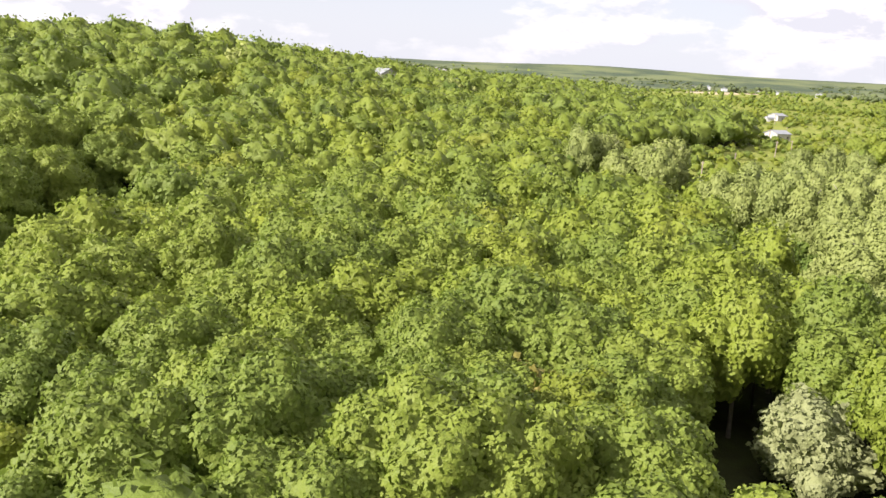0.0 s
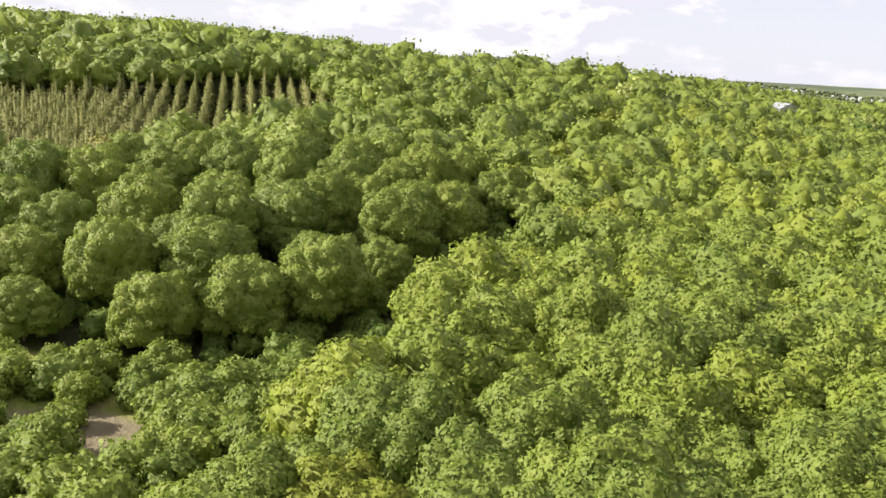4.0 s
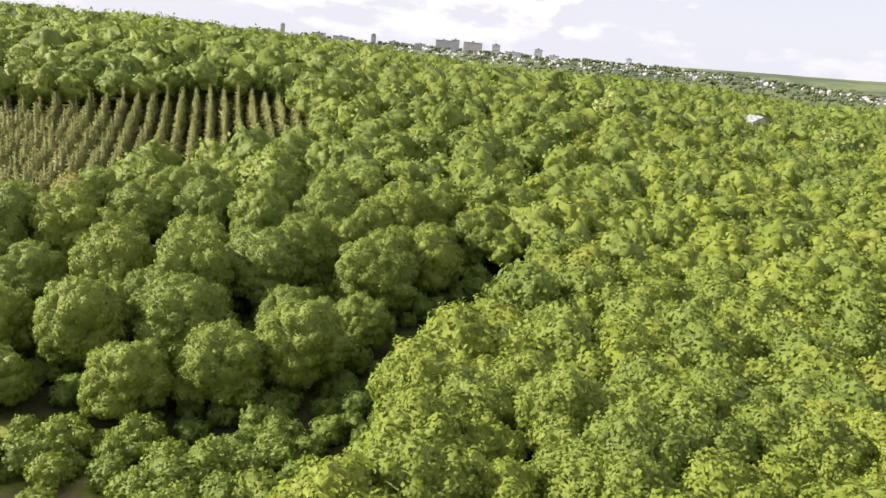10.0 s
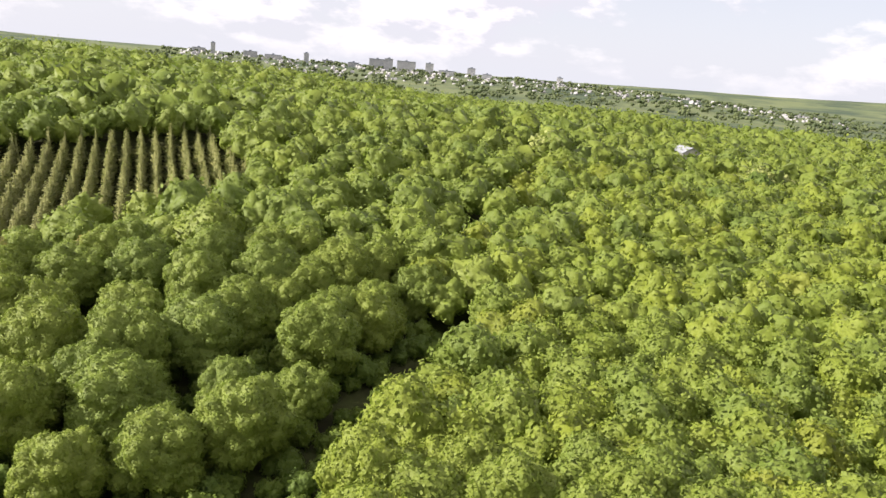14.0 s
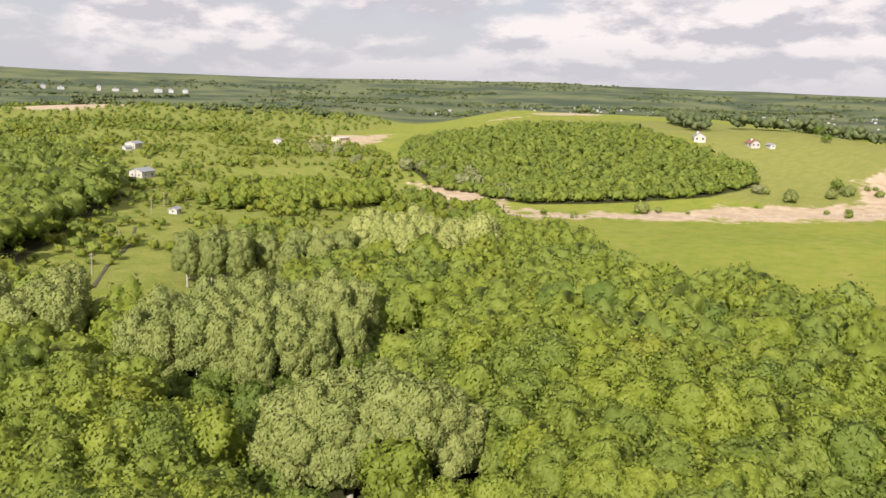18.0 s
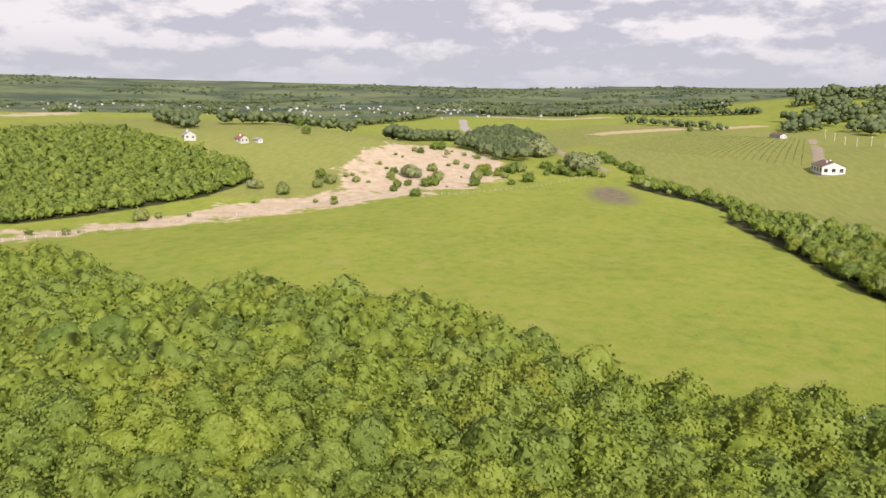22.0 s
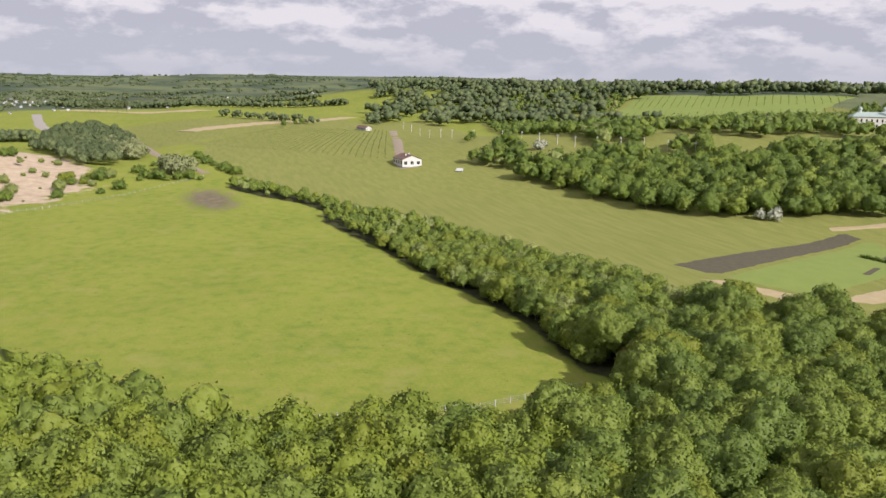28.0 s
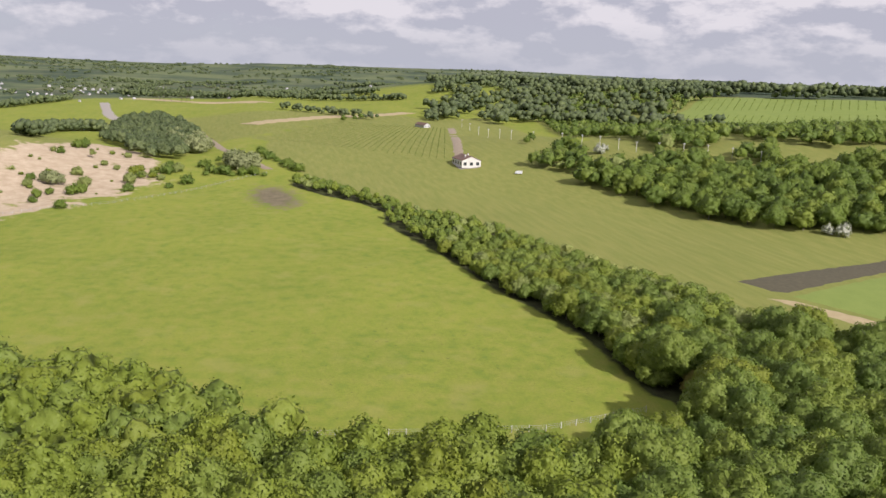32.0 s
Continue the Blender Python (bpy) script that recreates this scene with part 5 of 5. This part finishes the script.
stand([bush_kind(s, LEAF_SILVER, "wide grey willow bush on the sandy ground", "willow_bush", 8.0, 4.4, 0.02, 1.1, 30, 360, 0.55) for s in (131, 132)], [(528, 138), (531, 142), (530, 134), (820, 95), (758, 80), (728, 69), (816, 71), (887, 110), (926, 122), (878, 96), (610, 33), (598, 27), (596, 22), (608, 18), (636, 30)], [1.15, 1.0, 0.9, 1.7, 1.8, 1.7, 1.6, 1.4, 1.3, 1.5, 1.55, 1.7, 1.75, 1.5, 1.2], RS, "willow bushes")
stand([bush_kind(s, LEAF_DARK, "rounded dark green bush by the sand", "round_bush", 4.0, 3.0, 0.02, 0.9, 24, 260, 0.36) for s in (133, 134)], [(495, 139), (504, 134), (506, 122), (512, 118), (462, 119), (481, 138), (618, 152), (652, 148), (659, 144), (612, 77), (584, 76), (548, 60), (535, 70), (522, 93), (536, 152), (609, 54), (596, 48), (584, 42), (580, 37), (575, 32), (577, 25), (582, 18), (620, 51), (681, 12), (662, 8), (649, 5), (638, 0), (625, -4), (613, -8), (603, -11), (595, -15)], RS.uniform(0.8, 1.6, 60)[:31], RS, "dark bushes by the sand")
stand([bush_kind(135, LEAF_YELLOW, "yellow-green rounded bush on the sand", "yellow_bush", 6.0, 3.4, 0.02, 0.9, 26, 300, 0.38)], [(576, 97), (584, 94), (569, 84), (594, 84)], [1.2, 1.1, 0.8, 0.7], RS, "yellow-green bushes on the sand")
stand([bush_kind(136, LEAF_GREY, "slim grey-green young tree on the sand", "slim_tree", 9.0, 2.4, 0.05, 0.8, 24, 260, 0.4)], [(619, 131)], [1.0], RS, "young trees on the sand")
stand([bush_kind(s, LEAF_GREY, "grey-green shrub on the sandy ground", height=3.4, spread=2.4) for s in (103, 104)],
      [(572, 90.6), (562, 78), (591, 70), (592, 78), (548, 96), (530, 120), (560, 130), (600, 120), (640, 110), (450, 198), (463, 204), (476, 186), (361, 238), (489, 182), (455, 216), (500, 168), (520, 150)],
      RS.uniform(0.9, 1.9, 17), RS, "shrubs on the sand")
stand([bush_kind(s, LEAF_SILVER, "rounded grey willow bush by the dry stream", "willow_bush", 8.0, 4.4, 0.02, 1.1, 30, 360, 0.55) for s in (105, 106)],
      [(333, 344), (338, 336), (346, 350), (332, 308), (340, 318), (334, 396), (340, 388), (346, 508), (356, 500), (320, 433), (328, 440), (600, 30), (606, 22), (614, 34), (598, 18), (690, 62), (704, 60), (716, 58), (700, 70), (740, 62), (452, 219), (306, 300), (344, 372)],
      [1.2, 1.1, 1.2, 0.9, 0.9, 1.1, 1.0, 1.2, 1.1, 0.8, 0.8, 1.6, 1.5, 1.5, 1.2, 1.5, 1.7, 1.6, 1.7, 1.5, 0.8, 0.6, 0.9], RS, "willow bushes")
stand([bush_kind(107, LEAF_BLOSSOM, "white-blossoming bush at the edge of the wood", "blossom_bush", 6.0, 3.6, 0.02, 0.9, 30, 360, 0.46)],
      [(577, -243), (583, -250), (357, -289), (362, -284), (250, -133), (290, -134), (232, -131), (122, 268)], [1.2, 1.0, 1.1, 0.9, 0.7, 0.7, 0.7, 0.5], RS, "blossoming bushes")
stand([bush_kind(108, LEAF_PALE, "pale greyish bush in the hedgerow", "pale_bush", 7.0, 4.0, 0.02, 0.9, 34, 460, 0.46)],
      [(316, -130), (300, -132), (288, -136), (262, -138), (342, -128), (240, -134), (270, -128), (3, 343), (10, 352), (22, 366), (-37, 282), (-30, 276), (-69, 282), (-112, 342)],
      [0.9, 0.8, 1.0, 0.9, 0.7, 0.8, 0.7, 1.9, 1.7, 1.7, 1.6, 1.5, 1.9, 1.9], RS, "pale bushes")
stand([bush_kind(109, LEAF_RUST, "bush with reddish young leaves", "rusty_bush", 10.0, 4.6, 0.05, 1.0, 50, 1700, 0.27)],
      [(126, -101), (118, -98), (175, -100), (8, 54), (-121, 108), (-112, 119)], [1.2, 1.0, 0.8, 1.15, 1.3, 1.2], RS, "reddish bushes")

stand([bush_kind(112, LEAF_DARK, "low clipped bush along the garden bed", "garden_bush", 1.6, 1.3, 0.02, 0.5, 10, 60, 0.25, 2)], [(281.5 - i * 2.2, -277.6 - i * 0.25) for i in range(9)], [1.0] * 9, RS, "row of garden bushes")
stand([bush_kind(113, LEAF_DARK, "low dark bush beside the field track", "track_bush", 4.0, 3.0, 0.02, 1.0, 16, 90, 0.5, 2)], [(578, 50), (582, 42), (586, 34), (580, 26), (576, 16), (572, 10), (588, 46), (592, 40), (566, 92), (572, 84), (640, 44), (652, 40)], RS.uniform(0.7, 1.3, 12), RS, "bushes beside the track")
house("kiosk", 257, -278.5, 20, 1.6, 1.6, 2.0, 0.4, HUT_WALL, ROOF_GREY, "tiny white kiosk at the corner of the garden bed", 0, 0, (0.6, 0.6, 0.9), 0, False, "hut")

sand_xy = np.array([p for q in SAND[:2] for p in scatter(q, 15.0, (), 1.0, 71, 0.49)])
sand_xy = sand_xy[RS.uniform(size=len(sand_xy)) < 0.24]
half = RS.uniform(size=len(sand_xy)) < 0.5
stand([bush_kind(s, LEAF_GREY, "grey-green shrub on the sandy ground", height=2.6, spread=2.0, bough=0.7, boughs=14, leaves=110, leaf=0.28, level=2) for s in (116, 117)], sand_xy[half], RS.uniform(0.5, 1.5, half.sum()), RS, "shrubs on the sand")
stand([bush_kind(118, LEAF, "small green shrub on the sandy ground", height=2.4, spread=1.9, bough=0.7, boughs=14, leaves=110, leaf=0.28, level=2)], sand_xy[~half], RS.uniform(0.4, 1.3, (~half).sum()), RS, "shrubs on the sand")

# groves and single trees further off
GROVE = [(812, 159), (671, 117), (640, 94), (643, 73), (712, 68), (851, 73), (1049, 107), (1143, 147), (1084, 176), (973, 178)]
g = scatter(GROVE, 9.5, (), 0, 21)
joined("grove", FAR, g, RS.uniform(0.6, 1.05, len(g)), LEAF_FAR, "dark grove behind the sandy ground", "trees", RS)
dark_line = lambda x0, y0, x1, y1, n: np.stack([np.linspace(x0, x1, n) + RS.uniform(-5, 5, n), np.linspace(y0, y1, n) + RS.uniform(-5, 5, n)], -1)
belts = np.concatenate([dark_line(672, 190, 738, 198, 18), dark_line(738, 198, 922, 231, 18), dark_line(922, 231, 956, 219, 18), dark_line(956, 219, 965, 200, 18), dark_line(965, 200, 956, 185, 18), dark_line(1704, 275, 1710, 107, 40), dark_line(1710, 107, 1444, -88, 50), dark_line(1444, -88, 1339, -225, 30), dark_line(2088, 332, 1702, 2, 60), dark_line(1702, 2, 1490, -190, 46), dark_line(1820, 300, 1740, -60, 70), dark_line(1740, -60, 1930, -330, 50), dark_line(2440, 420, 2460, 0, 60), dark_line(1190, -20, 1010, -120, 16),
                        dark_line(2300, 1130, 2100, 1400, 60), dark_line(2520, 960, 2260, 1150, 60), dark_line(1200, 420, 980, 520, 40), dark_line(1200, 420, 1500, 330, 50), dark_line(640, 330, 760, 250, 22), dark_line(580, 330, 700, 420, 30),
                        dark_line(1000, -200, 1150, -240, 20), dark_line(1720, 1980, 1400, 2150, 50), dark_line(2220, 2070, 1900, 2400, 50), dark_line(1080, 2200, 700, 2000, 50)])
joined("tree_belts", THICKET, belts, RS.uniform(0.9, 1.6, len(belts)), LEAF_FAR, "dark belts of trees between far fields", "trees", RS)
far_xy = RS.uniform(-1, 1, (13000, 2)) * (2600, 2600) + (1500, 400)
rad = np.hypot(far_xy[:, 0], far_xy[:, 1])
clump_n = np.array([noise.noise(Vector((x / 260, y / 260, 1.7))) for x, y in far_xy])
far_xy = far_xy[(rad > 950) & (rad < 3900) & (clump_n > 0.04) & ((rad > 1700) | (far_xy[:, 1] > 350))]
joined("far_trees", THICKET, far_xy, RS.uniform(0.7, 1.3, len(far_xy)), LEAF_FAR, "scattered woods in the far valley", "trees", RS)
wood_n = scatter([(940, -262), (1033, -208), (1196, -252), (1482, -292), (2600, -560), (2700, -2100), (1400, -1500), (900, -900), (700, -640)], 42, (ORCHARD,), 0, 22)
wood_n = np.concatenate([wood_n, wood_n + RS.uniform(-17, 17, wood_n.shape), wood_n + RS.uniform(-17, 17, wood_n.shape)])
joined("ridge_wood", THICKET, wood_n, RS.uniform(1.2, 2.0, len(wood_n)), LEAF_FAR, "dark wooded ridge behind the palace", "trees", RS)

LOMBARDY = tree_kind(120, 30.0, 3.6, LEAF_FAR, BARK, "tall slim dark poplar in the far field", 0.05, "poplar", 0.3, 1.0, "lombardy_poplar", 0.1, 1.1, 3, 30, 160, 0.7)
stand([LOMBARDY], [(1444, 184), (1444, 178), (1484, 176), (1476, 163), (1467, 145), (1495, 139), (1494, 133), (1513, 69)], RS.uniform(0.95, 1.15, 8), RS, "row of slim poplars")
stand([bush_kind(110, LEAF_DARK, "dark round tree in the meadow", "meadow_tree", 8.0, 3.6, 0.05, 1.1, 20, 120, 0.55)],
      [(265, 265), (489, 182), (494, 190), (970, -84), (990, -100), (1010, -110), (600, 240), (640, 262), (668, -218), (655, -210), (208, 240), (222, 246), (240, 256)], RS.uniform(0.7, 1.2, 13), RS, "single trees")

# city on the horizon, villages
GLASS_BAND = plain("dark window bands", (0.16, 0.18, 0.21), (0.26, 0.28, 0.31), 0.2, 0.4)
PALE_BLOCK = plain("pale concrete panels", (0.46, 0.45, 0.44), (0.58, 0.57, 0.55), 0.05)
DULL_WALL = plain("dull grey house walls", (0.26, 0.26, 0.26), (0.42, 0.41, 0.40), 0.03)


def tower(az, r, w, d, storeys, name="apartment_block", label="pale concrete apartment block on the skyline"):
    """A block with bands of windows on each storey."""
    x, y = -math.sin(radians(az)) * r, math.cos(radians(az)) * r
    root = new(name)
    root.matrix_world = pose(x, y, gz(x, y) - 1, 0, 0, az)
    tagged(root, label, "building", "apartment blocks")
    h = storeys * 3.0
    part("wall", boxes((-w / 2, w / 2, -d / 2, d / 2, -4, h)), PALE_BLOCK, root)
    part("roof", boxes((-w / 2 - 0.5, w / 2 + 0.5, -d / 2 - 0.5, d / 2 + 0.5, h, h + 0.8), (-3, 3, -2, 2, h + 0.8, h + 3.6)), GLASS_BAND, root)
    for i in range(storeys):
        part("window_band", boxes((-w / 2 + 1, w / 2 - 1, -d / 2 - 0.15, -d / 2 + 0.05, i * 3 + 1.0, i * 3 + 2.3)), GLASS_BAND, root)
    return root


for az_t, w, n in ((25.0, 60, 12), (24.2, 30, 14), (23.0, 70, 12), (21.4, 30, 12), (18.5, 30, 10), (17.4, 36, 5), (35.9, 16, 12), (36.8, 46, 6), (33.5, 50, 7), (32.0, 60, 6), (29.8, 18, 10), (28.4, 36, 6), (26.6, 40, 5), (20.2, 60, 5), (12.4, 22, 8)):
    tower(az_t, 2180, w * 0.7, 14, max(3, round(n * 0.75)))
for az_t, w, n in ((-16.6, 30, 4), (-17.6, 24, 5), (-18.6, 34, 4), (-20.8, 20, 7), (-21.8, 36, 4), (-23.0, 26, 4), (-24.4, 44, 6), (-25.2, 26, 6), (-26.1, 30, 5)):
    tower(az_t, 2750, w * 0.55, 12, max(2, round(n * 0.7)))
COTTAGE = [(np.array([(-5, -4, 0), (5, -4, 0), (5, 4, 0), (-5, 4, 0), (-5, -4, 5), (5, -4, 5), (5, 4, 5), (-5, 4, 5), (-5, 0, 8), (5, 0, 8)], float),
            np.array([(4, 7, 8), (5, 9, 6)]), np.array([(0, 1, 5, 4), (1, 2, 6, 5), (2, 3, 7, 6), (3, 0, 4, 7), (4, 5, 9, 8), (7, 8, 9, 6)]), 0, None)]
slope = np.array([(-math.sin(radians(a)) * rr_, math.cos(radians(a)) * rr_) for a, rr_ in zip(RS.uniform(-6, 38, 420), RS.uniform(1750, 2250, 420))])
joined("city_houses", COTTAGE, slope, RS.uniform(0.4, 0.85, len(slope)), DULL_WALL, "pale houses crowded on the city slope", "houses", RS)
slope_t = np.array([(-math.sin(radians(a)) * rr_, math.cos(radians(a)) * rr_) for a, rr_ in zip(RS.uniform(-10, 40, 700), RS.uniform(1500, 2300, 700))])
joined("city_trees", THICKET, slope_t, RS.uniform(0.7, 1.3, len(slope_t)), LEAF_FAR, "dark trees between the houses of the city slope", "trees", RS)
village = np.concatenate([RS.normal(size=(70, 2)) * (150, 260) + (1900, 520), RS.normal(size=(60, 2)) * (260, 180) + (1750, 1250), RS.normal(size=(40, 2)) * (200, 260) + (1700, 380)])
joined("village_houses", COTTAGE, village, RS.uniform(0.35, 0.7, len(village)), DULL_WALL, "small white houses of the far village", "houses", RS)
